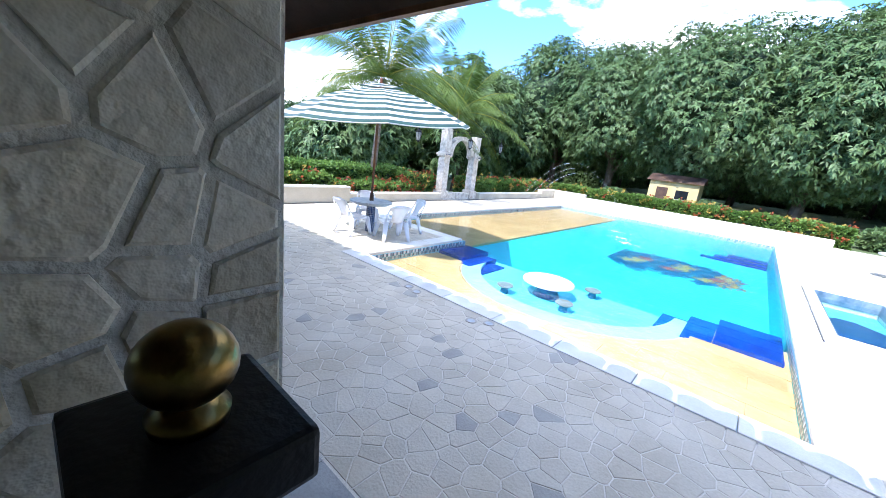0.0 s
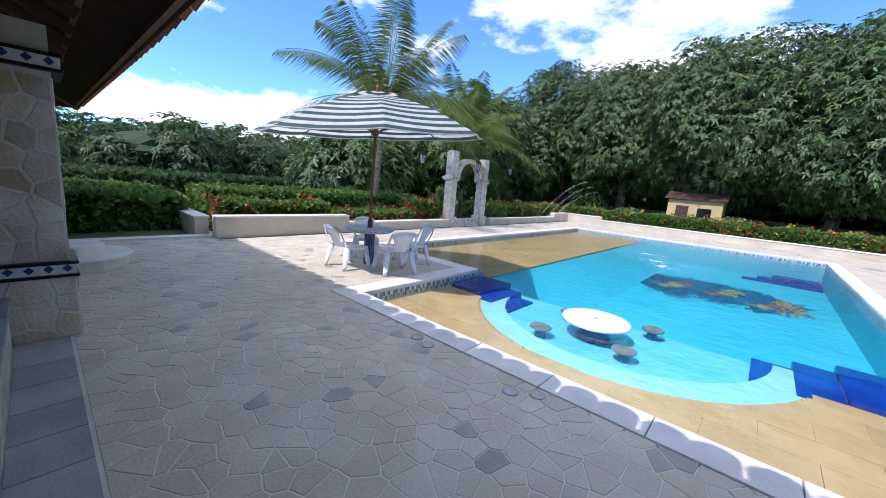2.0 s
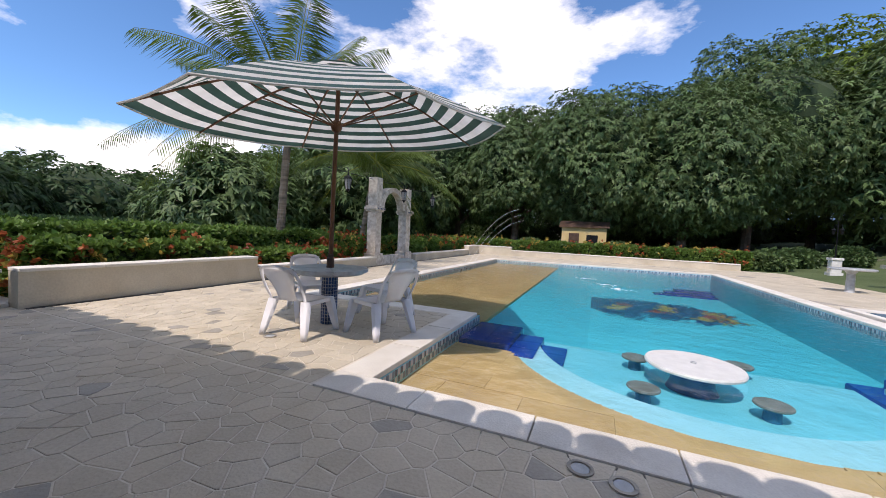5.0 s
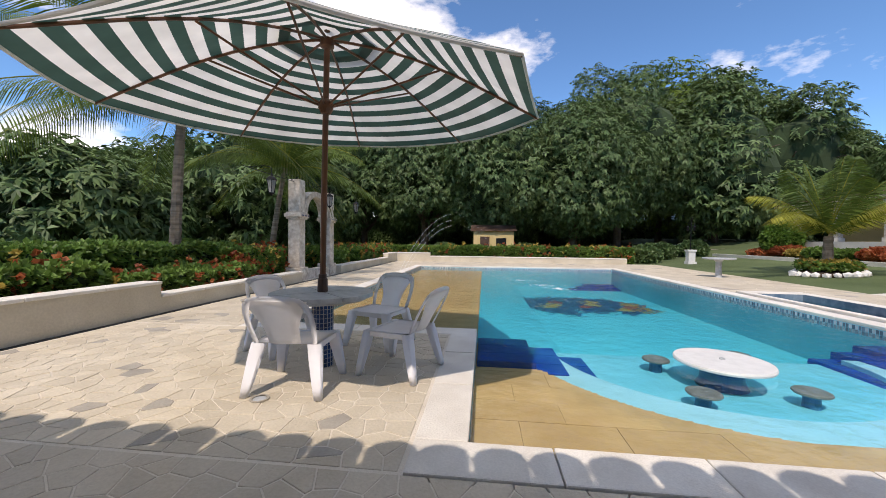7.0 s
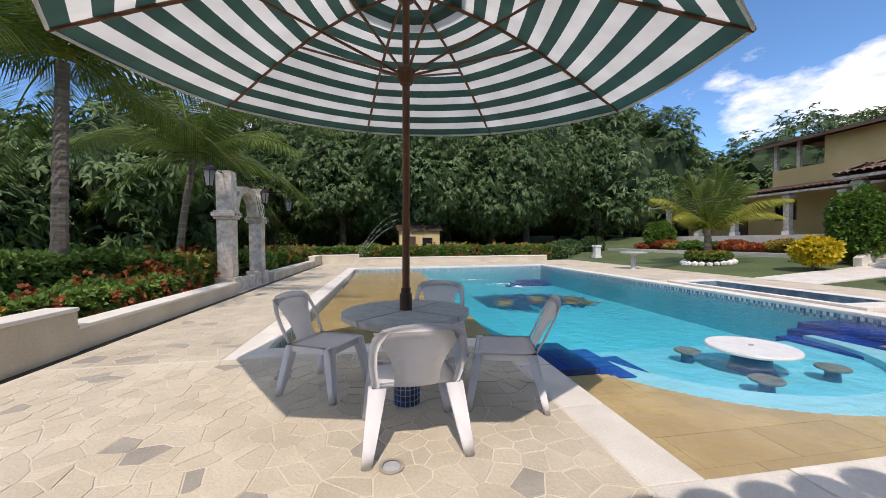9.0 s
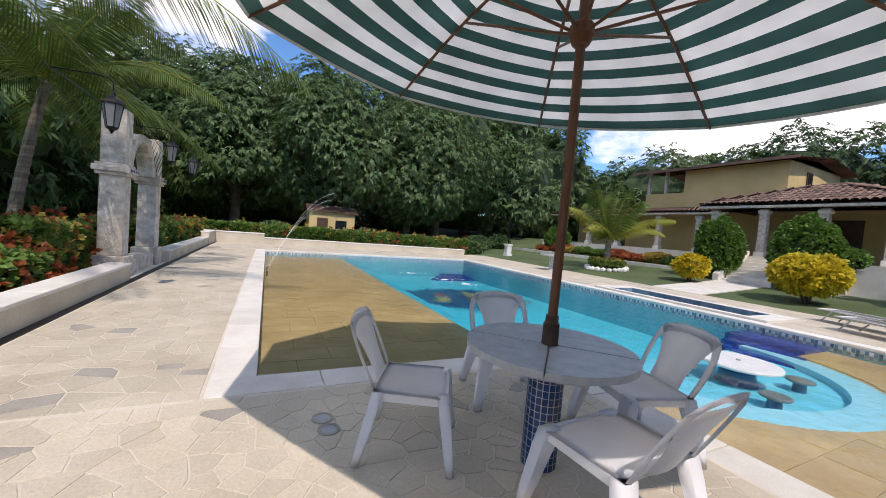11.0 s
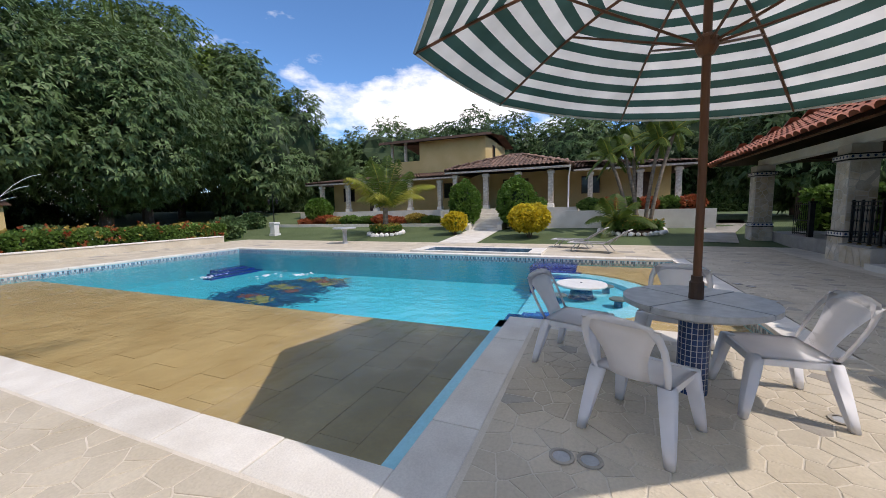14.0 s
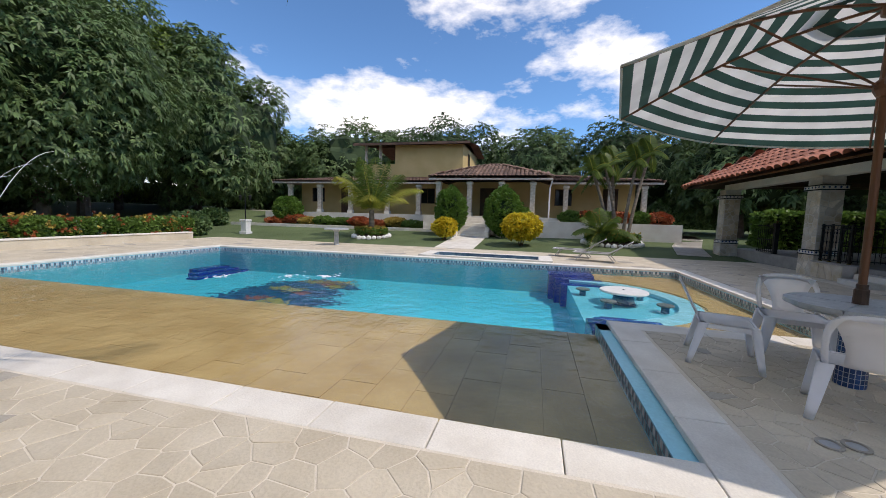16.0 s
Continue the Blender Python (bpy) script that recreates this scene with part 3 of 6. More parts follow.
def pool_walls():
    bm = bmesh.new()
    for a, b in (((-0.3, -0.3), (0.0, 3.2)), ((-3.5, 2.9), (-0.002, 3.2)), ((-3.5, 3.2), (-3.2, 16.9)), ((-3.2, 16.602), (6.75, 16.9)), ((6.452, -0.3), (6.75, 16.6)), ((0.002, -0.3), (6.45, 0.0))):
        box(bm, (*a, -1.25), (*b, -0.062))
    t = tagged(part("pool_wall", bm, "pool_light", None, "pool wall under the coping with a mosaic waterline"), category="pool wall", kind="structure")
    for a, b, i in (((0, 0), (0, 3.2), (1, 0)), ((-3.2, 3.2), (0, 3.2), (0, 1)), ((-3.2, 3.2), (-3.2, 16.6), (1, 0)), ((-3.2, 16.6), (6.45, 16.6), (0, -1)), ((6.45, 0), (6.45, 16.6), (-1, 0)), ((0, 0), (6.45, 0), (0, 1))):
        band(t, "mosaic_band", a, b, -0.215, -0.065, i)


pool_walls()


def bar_set():
    t = thing("pool_bar_table", (2.86, 2.2, -0.35), "round white terrazzo table standing in the shallow bay", "table")
    part("tabletop", lathe(bmesh.new(), [(0, 0.255), (0.46, 0.255), (0.485, 0.265), (0.49, 0.285), (0.48, 0.305), (0, 0.31)], 40), "marble", t, smooth=False)
    part("pedestal", lathe(bmesh.new(), [(0, 0), (0.26, 0), (0.22, 0.08), (0.2, 0.22), (0.24, 0.255), (0, 0.255)], 24), "navy", t)
    part("sleeve", lathe(bmesh.new(), [(0, 0.31), (0.03, 0.31), (0.03, 0.325), (0.018, 0.325), (0.018, 0.312), (0, 0.312)], 12), "granite", t)
    stool = thing("pool_stool", (0, 0, -0.46), "round grey stone stool on a blue pedestal in the pool", "stool", "stools round the pool table")
    part("seat", lathe(bmesh.new(), [(0, 0.245), (0.145, 0.245), (0.16, 0.258), (0.157, 0.275), (0.14, 0.283), (0, 0.283)], 24), "darkstone", stool)
    part("pedestal", lathe(bmesh.new(), [(0, 0), (0.1, 0), (0.08, 0.06), (0.07, 0.21), (0.1, 0.245), (0, 0.245)], 16), "teal", stool)
    spots = [(2.3, 1.55), (2.31, 2.6), (3.5, 2.95), (3.42, 1.72)]
    stool.matrix_basis = pose(*spots[0], -0.46)
    for s in spots[1:]:
        copy_thing(stool, pose(*s, -0.46))


bar_set()


def bubbler(x, y, seed):
    """Foam thrown up where a jet breaks the surface."""
    rng = np.random.default_rng(seed)
    t = thing("pool_bubbler", (x, y, -0.128), "white foam of a small jet breaking the pool water", "water jet", "jets in the pool")
    bm = bmesh.new()
    for k in range(20):
        a, d = rng.random() * 6.28, abs(rng.normal(0, 0.22))
        lump(bm, (d * math.cos(a) * 1.5, d * math.sin(a) * 0.8, 0.0), 0.02 + 0.05 * rng.random() * math.exp(-2 * d), rng, 0.16, 1, 0.4)
    tagged(part("foam", bm, "foam", t), kind="stuff")


for n, (x, y) in enumerate(((1.55, 11.4), (2.1, 10.0), (2.4, 9.2))):
    bubbler(x, y, 300 + n)


# ---- planter walls ----
def planter_wall(name, a, b, h, label, thick=0.3):
    """A rendered wall with stone cap slabs, from a to b, the face on the right of the way."""
    a, b = Vector(a), Vector(b)
    L = (b - a).length
    ang = math.degrees(math.atan2((b - a).y, (b - a).x))
    t = thing(name, (a.x, a.y, 0), label, "planter wall", rz=ang)
    tagged(t, kind="structure")
    part("wall_body", newbox((0, 0, -0.35), (L, thick, h - 0.05)), "render", t)
    n = max(1, round(L / 0.9))
    bm = newbox((0.003, -0.035, h - 0.05), (L / n - 0.003, thick + 0.03, h), 0.012)
    me = bpy.data.meshes.new("cap_slab")
    bm.to_mesh(me)
    bm.free()
    me.materials.append(M["cream"])
    for k in range(n):
        piece("cap_slab", me, t, pose(k * L / n, 0, random.uniform(-0.003, 0.003)))
    part("foot_strip", newbox((0, -0.2, -0.02), (L, -0.003, 0.02), 0.006), "cream", t)


WX = -5.75
planter_wall("planter_wall", (WX, 3.33), (WX, -0.45), 0.56, "tall cream rendered planter wall with stone cap")
planter_wall("planter_wall", (WX - 0.02, 8.25), (WX - 0.02, 3.34), 0.33, "low cream rendered planter wall with stone cap")
planter_wall("planter_wall", (WX - 0.02, 18.3), (WX - 0.02, 11.3), 0.33, "low cream rendered planter wall beyond the arch")
planter_wall("planter_wall", (WX, 20.5), (WX, 18.31), 0.56, "tall cream rendered corner of the planter wall")
planter_wall("planter_wall", (-3.3, 20.65), (WX - 0.3, 20.5), 0.56, "tall cream rendered wall at the terrace corner")
planter_wall("planter_wall", (8.6, 20.69), (-3.31, 20.69), 0.36, "long low cream wall before the flower bed")
planter_wall("planter_wall", (WX - 0.3, -0.45), (-9.0, -0.45), 0.5, "short rendered return of the planter wall")
bm = newbox((-5.5, -0.4, -0.006), (-5.36, 20.2, 0.004))
tagged(part("drain_channel", bm, "iron", None, "dark narrow drain channel along the planter wall"), category="drain", kind="structure")
bm = newbox((-5.95, -3.6, -0.3), (-5.7, -0.46, 0.06), 0.012)
tagged(part("terrace_kerb", bm, "cream", None, "pale stone kerb at the open terrace edge"), category="kerb", kind="structure")


# ---- stone arch with lanterns ----
def stone_arch():
    t = thing("stone_arch", (-5.85, 9.75, 0), "weathered coral stone arch on two square columns in the planter wall", "arch")
    for s in (-1, 1):
        y = s * 1.12
        c = part("column", newbox((-0.19, y - 0.19, 0.42), (0.19, y + 0.19, 1.95), 0.025), "coral", t)
        part("base_block", newbox((-0.26, y - 0.26, -0.1), (0.26, y + 0.26, 0.42), 0.02), "coral", c)
        part("upper_block", newbox((-0.19, y - 0.19, 2.17), (0.19, y + 0.19, 3.05 if s > 0 else 3.2), 0.03), "coral", c)
        cap = bmesh.new()
        box(cap, (-0.24, y - 0.24, 1.95), (0.24, y + 0.24, 2.01), 0.012)
        box(cap, (-0.28, y - 0.28, 2.012), (0.28, y + 0.28, 2.12), 0.015)
        box(cap, (-0.24, y - 0.24, 2.122), (0.24, y + 0.24, 2.17), 0.012)
        part("capital", cap, "coral", c)
        for k in range(5):
            st = bmesh.new()
            box(st, (0.281, y - 0.22 + 0.1 * k, 2.04), (0.287, y - 0.18 + 0.1 * k, 2.09))
            part("inlay", st, "navy", c)
    n = 11
    for k in range(n):
        a, b = math.pi * k / n, math.pi * (k + 1) / n
        vo = bmesh.new()
        q = [(r * math.cos(x), 2.12 + 1.0 * (r / 0.9) * math.sin(x) * (0.86 if r < 0.9 else 0.80)) for r, x in ((0.70, a), (0.95, a), (0.95, b), (0.70, b))]
        lo, hi = [vo.verts.new((-0.15, p, z)) for p, z in q], [vo.verts.new((0.15, p, z)) for p, z in q]
        vo.faces.new(lo[::-1]), vo.faces.new(hi)
        for i in range(4):
            vo.faces.new((lo[i], lo[(i + 1) % 4], hi[(i + 1) % 4], hi[i]))
        bmesh.ops.bevel(vo, geom=list(vo.edges), offset=0.008, segments=1, affect="EDGES")
        part("voussoir", vo, "coral", t)
    part("sill", newbox((-0.2, -0.85, -0.1), (0.2, 0.85, 0.3), 0.015), "coral", t)
    ir = bmesh.new()
    tube(ir, [(0.0, -3.7, 3.12), (0.0, 2.6, 3.12)], 0.012, 6)
    for s in range(-6, 7):
        pts = [(0.0, s * 0.28 + 0.11 * math.cos(a) * (1 - a / 9), 3.2 + 0.11 * math.sin(a) * (1 - a / 9)) for a in [k * 0.5 for k in range(14)]]
        tube(ir, pts, 0.008, 5)
    for s in (-1.12, 1.12):
        tube(ir, [(0, s, 3.03), (0, s, 3.3)], 0.012, 6)
    part("ironwork", ir, "iron", t, "scrolled black wrought iron")


stone_arch()


def lantern():
    t = thing("hanging_lantern", (0, 0, 0), "black iron lantern with clear panes hanging from the arch ironwork", "lantern", "lanterns on the arch")
    part("cap", lathe(bmesh.new(), [(0, 0.34), (0.02, 0.33), (0.03, 0.27), (0.1, 0.22), (0.14, 0.17), (0.14, 0.155), (0, 0.155)], 6), "iron", t)
    part("base", lathe(bmesh.new(), [(0, -0.25), (0.015, -0.23), (0.03, -0.2), (0.07, -0.17), (0.075, -0.15), (0, -0.15)], 6), "iron", t)
    for k in range(6):
        a, b = 2 * math.pi * k / 6, 2 * math.pi * (k + 1) / 6
        bm = bmesh.new()
        q = [(0.07 * math.cos(a), 0.07 * math.sin(a), -0.15), (0.07 * math.cos(b), 0.07 * math.sin(b), -0.15), (0.12 * math.cos(b), 0.12 * math.sin(b), 0.155), (0.12 * math.cos(a), 0.12 * math.sin(a), 0.155)]
        bm.faces.new([bm.verts.new(p) for p in q])
        bmesh.ops.solidify(bm, geom=list(bm.faces), thickness=0.004)
        part("pane", bm, "glass", t)
        part("bar", tube(bmesh.new(), [q[0], q[3]], 0.007, 5), "iron", t)
    part("hook", tube(bmesh.new(), [(0, 0, 0.33), (0, 0, 0.45), (-0.06, 0, 0.5), (-0.2, 0, 0.52), (-0.66, 0, 0.5)], 0.009, 6), "iron", t)
    t.matrix_basis = pose(-5.2, 9.6, 2.62)
    for p in ((-5.2, 12.2, 2.62), (-5.2, 6.2, 2.62)):
        copy_thing(t, pose(*p))


lantern()


# ---- table, umbrella and chairs ----
def umbrella_table():
    c = (-1.57, 1.25)
    t = thing("umbrella_table", (*c, 0), "round grey granite table on a blue mosaic pedestal", "table")
    for k in range(4):
        bm = bmesh.new()
        a0 = math.pi / 4 + k * math.pi / 2
        out = [(0.51 * math.cos(a0 + math.pi / 2 * i / 12), 0.51 * math.sin(a0 + math.pi / 2 * i / 12)) for i in range(13)]
        m = a0 + math.pi / 4
        off = (0.004 * math.cos(m), 0.004 * math.sin(m))
        poly = [(off[0] + 0.03 * math.cos(a), off[1] + 0.03 * math.sin(a)) for a in (a0 + math.pi / 2, a0)] + [(x + off[0], y + off[1]) for x, y in out]
        prism(bm, poly, 0.725, 0.765)
        bmesh.ops.bevel(bm, geom=[e for e in bm.edges if e.calc_length() > 0.01], offset=0.006, segments=2, affect="EDGES")
        part("tabletop_slab", bm, "granite", t)
    part("underplate", lathe(bmesh.new(), [(0, 0.69), (0.44, 0.69), (0.46, 0.70), (0.46, 0.723), (0, 0.723)], 32), "granite", t)
    core = part("pedestal", lathe(bmesh.new(), [(0, 0), (0.105, 0), (0.105, 0.69), (0, 0.69)], 28), "marble", t)
    bm = bmesh.new()
    for i in range(18):
        for j in range(15):
            a, b = 2 * math.pi * (i + 0.08) / 18, 2 * math.pi * (i + 0.92) / 18
            lo, hi = 0.006 + j * 0.0455, 0.006 + (j + 0.9) * 0.0455
            q = [(0.1085 * math.cos(x), 0.1085 * math.sin(x), z) for x, z in ((a, lo), (b, lo), (b, hi), (a, hi))]
            bm.faces.new([bm.verts.new(p) for p in q])
    tagged(part("mosaic", bm, "navy", core, "dark blue glass mosaic squares"), kind="stuff")
    return c


TC = umbrella_table()


def umbrella():
    c = (TC[0], TC[1], 0.0)
    t = thing("market_umbrella", (c[0], c[1], 0.768), "green and white striped market umbrella on a brown wooden pole", "umbrella")
    t.matrix_basis = pose(c[0], c[1], 0.768)
    zb = -0.768
    part("pole", tube(bmesh.new(), [(0, 0, 0), (0.012, 0.0, 1.0), (0.03, 0.02, 2.6)], 0.03, 12), "wood", t)
    part("sleeve", lathe(bmesh.new(), [(0.04, 0.0), (0.052, 0.0), (0.05, 0.13), (0.04, 0.14), (0.04, 0.18), (0.031, 0.18)], 12), "darkwood", t)
    apex = Vector((0.03, 0.02, 3.38 + zb))
    tilt = Vector((-0.015, 0.095, 0))
    n, a0, R = 8, math.radians(11), 2.23

    def at(k, s, lift=0.0):
        """A place on rib k, a share s of the way from the apex to the rim."""
        a = a0 + 2 * math.pi * k / n
        p = Vector((R * math.cos(a), R * math.sin(a), 0))
        z = 2.645 + p.dot(tilt) + zb
        rim = Vector((p.x + apex.x, p.y + apex.y, z))
        q = apex.lerp(rim, s)
        q.z += 0.16 * math.sin(math.pi * s) * (1 - 0.35 * s) + lift
        return q

    stripes = 17
    for k in range(n):
        bm = bmesh.new()
        rows = []
        for j in range(stripes + 1):
            s = 0.17 + 0.83 * j / stripes
            p, q = at(k, s), at(k + 1, s)
            row = []
            for i in range(7):
                u = i / 6
                v = p.lerp(q, u)
                v.z -= 0.035 * s * math.sin(math.pi * u)
                row.append(bm.verts.new(v))
            rows.append(row)
        for j in range(stripes):
            for i in range(6):
                f = bm.faces.new((rows[j][i], rows[j][i + 1], rows[j + 1][i + 1], rows[j + 1][i]))
                f.material_index = 1 if j % 2 == 0 else 0
        panel = part("canopy_panel", bm, ["canvas_w", "canvas_g"], t, "striped canvas panel")
        hem = bmesh.new()
        tube(hem, [at(k, 1.0, -0.012).lerp(at(k + 1, 1.0, -0.012), u) + Vector((0, 0, -0.035 * math.sin(math.pi * u))) for u in [i / 6 for i in range(7)]], 0.012, 6)
        part("hem", hem, "canvas_w", panel)
        rib = part("rib", tube(bmesh.new(), [at(k, s, -0.022) for s in [0.02 + 0.98 * i / 10 for i in range(11)]], [0.014] * 10 + [0.01], 6), "wood", t)
        hub = Vector((0.022, 0.012, 2.68 + zb))
        part("strut", tube(bmesh.new(), [hub + Vector((0.05 * math.cos(a0 + 2 * math.pi * k / n), 0.05 * math.sin(a0 + 2 * math.pi * k / n), 0)), at(k, 0.52, -0.035)], 0.011, 6), "wood", rib)
    vent = bmesh.new()
    for k in range(n):
        rows = []
        for j in range(5):
            s = 0.0 + 0.235 * j / 4
            p, q = at(k, s, 0.07), at(k + 1, s, 0.07)
            rows.append([vent.verts.new(p.lerp(q, u)) for u in (0, 0.5, 1)])
        for j in range(4):
            for i in range(2):
                f = vent.faces.new((rows[j][i], rows[j][i + 1], rows[j + 1][i + 1], rows[j + 1][i]))
                f.material_index = j % 2
    bmesh.ops.remove_doubles(vent, verts=vent.verts, dist=1e-4)
    part("vent", vent, ["canvas_w", "canvas_g"], t)
    part("hub", lathe(bmesh.new(), [(0.03, -0.09), (0.05, -0.08), (0.075, -0.03), (0.075, 0.03), (0.05, 0.06), (0.03, 0.07)], 12, (0.022, 0.012, 2.68 + zb)), "wood", t)
    part("top_hub", lathe(bmesh.new(), [(0.03, -0.12), (0.07, -0.1), (0.07, -0.03), (0.03, 0.0)], 12, tuple(apex)), "wood", t)
    part("finial", lathe(bmesh.new(), [(0, 0.0), (0.03, 0.0), (0.035, 0.09), (0.02, 0.12), (0, 0.13)], 10, tuple(apex + Vector((0, 0, 0.06)))), "wood", t)


umbrella()


def chair_mesh():
    t = thing("plastic_chair", (0, 0, 0), "white moulded plastic garden chair with an open slatted back", "chair", "chairs round the umbrella table")
    seat = bmesh.new()
    n = 8
    top = []
    for i in range(n + 1):
        for j in range(n + 1):
            u, v = i / n - 0.5, j / n - 0.5
            w = 0.42 + 0.04 * (v + 0.5)
            x, y = u * w, v * 0.42
            z = 0.435 - 0.018 * (1 - (2 * u) ** 2) * (1 - (2 * v) ** 2) - (0.02 * max(0, v - 0.35) / 0.15)
            top.append(seat.verts.new((x, y, z)))
    for i in range(n):
        for j in range(n):
            seat.faces.new((top[i * (n + 1) + j], top[(i + 1) * (n + 1) + j], top[(i + 1) * (n + 1) + j + 1], top[i * (n + 1) + j + 1]))
    bmesh.ops.solidify(seat, geom=list(seat.faces), thickness=0.03)
    part("seat", seat, "white", t, smooth=True)
    # the rim of the back: an arched tube frame that leans backwards
    def back(u, h):
        return Vector((u, -0.2 - 0.17 * (h - 0.43) / 0.4, h))
    rim = bmesh.new()
    prof = [(0.205, 0.41), (0.218, 0.5), (0.226, 0.6), (0.224, 0.7), (0.208, 0.785), (0.165, 0.835), (0.085, 0.855)]
    prof = prof + [(0, 0.86)] + [(-u, h) for u, h in prof[::-1]]
    inner = [(u * 0.83, 0.41 + (h - 0.41) * (0.87 if h > 0.7 else 0.95)) for u, h in prof]
    ra = [[rim.verts.new(back(u, h)) for u, h in prof], [rim.verts.new(back(u * 0.9, 0.41 + (h - 0.41) * (0.945 if h > 0.7 else 0.975)) + Vector((0, -0.012, 0))) for u, h in prof], [rim.verts.new(back(u, h)) for u, h in inner]]
    for p, q in zip(ra, ra[1:]):
        for i in range(len(prof) - 1):
            rim.faces.new((p[i], p[i + 1], q[i + 1], q[i]))
    bmesh.ops.solidify(rim, geom=list(rim.faces), thickness=0.022)
    part("back_frame", rim, "white", t, smooth=True)
    sp = bmesh.new()
    rows = []
    for j in range(9):
        h = 0.43 + 0.385 * j / 8
        w = 0.16 + 0.145 * (max(0.0, j / 8 - 0.25) / 0.75) ** 1.5
        rows.append([sp.verts.new(back(w * (i / 4 - 0.5) * 1.35, h) + Vector((0, -0.02 * (1 - (i / 2 - 1) ** 2), 0))) for i in range(5)])
    for a, b in zip(rows, rows[1:]):
        for i in range(4):
            sp.faces.new((a[i], a[i + 1], b[i + 1], b[i]))
    bmesh.ops.solidify(sp, geom=list(sp.faces), thickness=0.014)
    part("splat", sp, "white", t, smooth=True)
    for s in (-1, 1):
        for y0, y1, nm in ((0.18, 0.245, "front_leg"), (-0.18, -0.27, "rear_leg")):
            bm = bmesh.new()
            ring = []
            for k in range(5):
                u = k / 4
                x, y, z = s * (0.185 + 0.055 * u), y0 + (y1 - y0) * u, 0.43 * (1 - u)
                w, d = 0.042 - 0.018 * u, 0.032 - 0.012 * u
                ring.append([bm.verts.new((x + p * w, y + q * d, z)) for p, q in ((-1, -1), (1, -1), (1, 1), (-1, 1))])
            for a, b in zip(ring, ring[1:]):
                for i in range(4):
                    bm.faces.new((a[i], a[(i + 1) % 4], b[(i + 1) % 4], b[i]))
            bm.faces.new(ring[0]), bm.faces.new(ring[-1][::-1])
            bmesh.ops.bevel(bm, geom=[e for e in bm.edges if abs((e.verts[0].co - e.verts[1].co).z) > 0.05], offset=0.008, segments=2, affect="EDGES")
            part(nm, bm, "white", t, smooth=True)
    ap = bmesh.new()
    box(ap, (-0.19, 0.185, 0.37), (0.19, 0.205, 0.43), 0.008)
    part("apron", ap, "white", t)
    for s in (-1, 1):
        sr = bmesh.new()
        box(sr, (s * 0.205 - 0.009, -0.18, 0.38), (s * 0.205 + 0.009, 0.18, 0.43), 0.006)
        part("side_rail", sr, "white", t)
    return t


chair = chair_mesh()
CHAIRS = [((-2.27, 1.68), (-1.57, 1.3)), ((-1.56, 0.74), (-1.6, 1.5)), ((-1.22, 2.12), (-1.5, 1.25)), ((-0.74, 1.24), (-1.6, 1.5))]
for i, (p, q) in enumerate(CHAIRS):
    m = pose(p[0], p[1], 0.006, 0, 0, math.degrees(math.atan2(q[1] - p[1], q[0] - p[0])) - 90) @ Matrix.Diagonal((1.14, 1.08, 1.0, 1.0))
    if i == 0:
        chair.matrix_basis = m
    else:
        copy_thing(chair, m)


# ---- irregular stones ----
def clip(poly, px, py, nx, ny):
    """Cuts a polygon to the side of the line through p that n points away from."""
    out = []
    for i, a in enumerate(poly):
        b = poly[(i + 1) % len(poly)]
        da, db = (a[0] - px) * nx + (a[1] - py) * ny, (b[0] - px) * nx + (b[1] - py) * ny
        if da <= 0:
            out.append(a)
        if da * db < 0:
            k = da / (da - db)
            out.append((a[0] + (b[0] - a[0]) * k, a[1] + (b[1] - a[1]) * k))
    return out


def cells(x0, y0, x1, y1, size, gap, rng, jitter=0.42):
    """Irregular stones that fill a rectangle, with joints between them."""
    nx, ny = max(1, round((x1 - x0) / size)), max(1, round((y1 - y0) / size))
    w, h = (x1 - x0) / nx, (y1 - y0) / ny
    pts = {(i, j): (x0 + (i + 0.5 + rng.uniform(-jitter, jitter)) * w, y0 + (j + 0.5 + rng.uniform(-jitter, jitter)) * h) for i in range(nx) for j in range(ny)}
    out = []
    for (i, j), p in pts.items():
        poly = [(x0 + gap / 2, y0 + gap / 2), (x1 - gap / 2, y0 + gap / 2), (x1 - gap / 2, y1 - gap / 2), (x0 + gap / 2, y1 - gap / 2)]
        for di in (-2, -1, 0, 1, 2):
            for dj in (-2, -1, 0, 1, 2):
                q = pts.get((i + di, j + dj))
                if q and (di or dj) and len(poly) > 2:
                    dx, dy = q[0] - p[0], q[1] - p[1]
                    d = math.hypot(dx, dy) + 1e-9
                    nxx, nyy = dx / d, dy / d
                    poly = clip(poly, (p[0] + q[0]) / 2 - nxx * gap / 2, (p[1] + q[1]) / 2 - nyy * gap / 2, nxx, nyy)
        if len(poly) > 2:
            out.append(poly)
    return out


def slab(bm, poly, z0, z1, edge=0.008):
    """A stone: a top pulled in a little from its foot, so that the edge is worn."""
    cx, cy = sum(p[0] for p in poly) / len(poly), sum(p[1] for p in poly) / len(poly)
    def ring(k, z):
        out = []
        for x, y in poly:
            d = math.hypot(x - cx, y - cy) + 1e-6
            s = max(0.3, 1 - k / d)
            out.append(bm.verts.new((cx + (x - cx) * s, cy + (y - cy) * s, z)))
        return out
    lo, mid, hi = ring(0, z0), ring(edge * 0.3, z1 - edge * 0.6), ring(edge * 1.6, z1)
    n = len(poly)
    bm.faces.new(hi)
    for a, b in ((lo, mid), (mid, hi)):
        for i in range(n):
            bm.faces.new((a[i], a[(i + 1) % n], b[(i + 1) % n], b[i]))


# ---- pavilion ----
COLX = (-5.2, -0.68, 4.55, 7.3, 12.3)
COLS = (-3.6, -3.44, -4.26, -3.95, -3.8)
COLY = -4.0


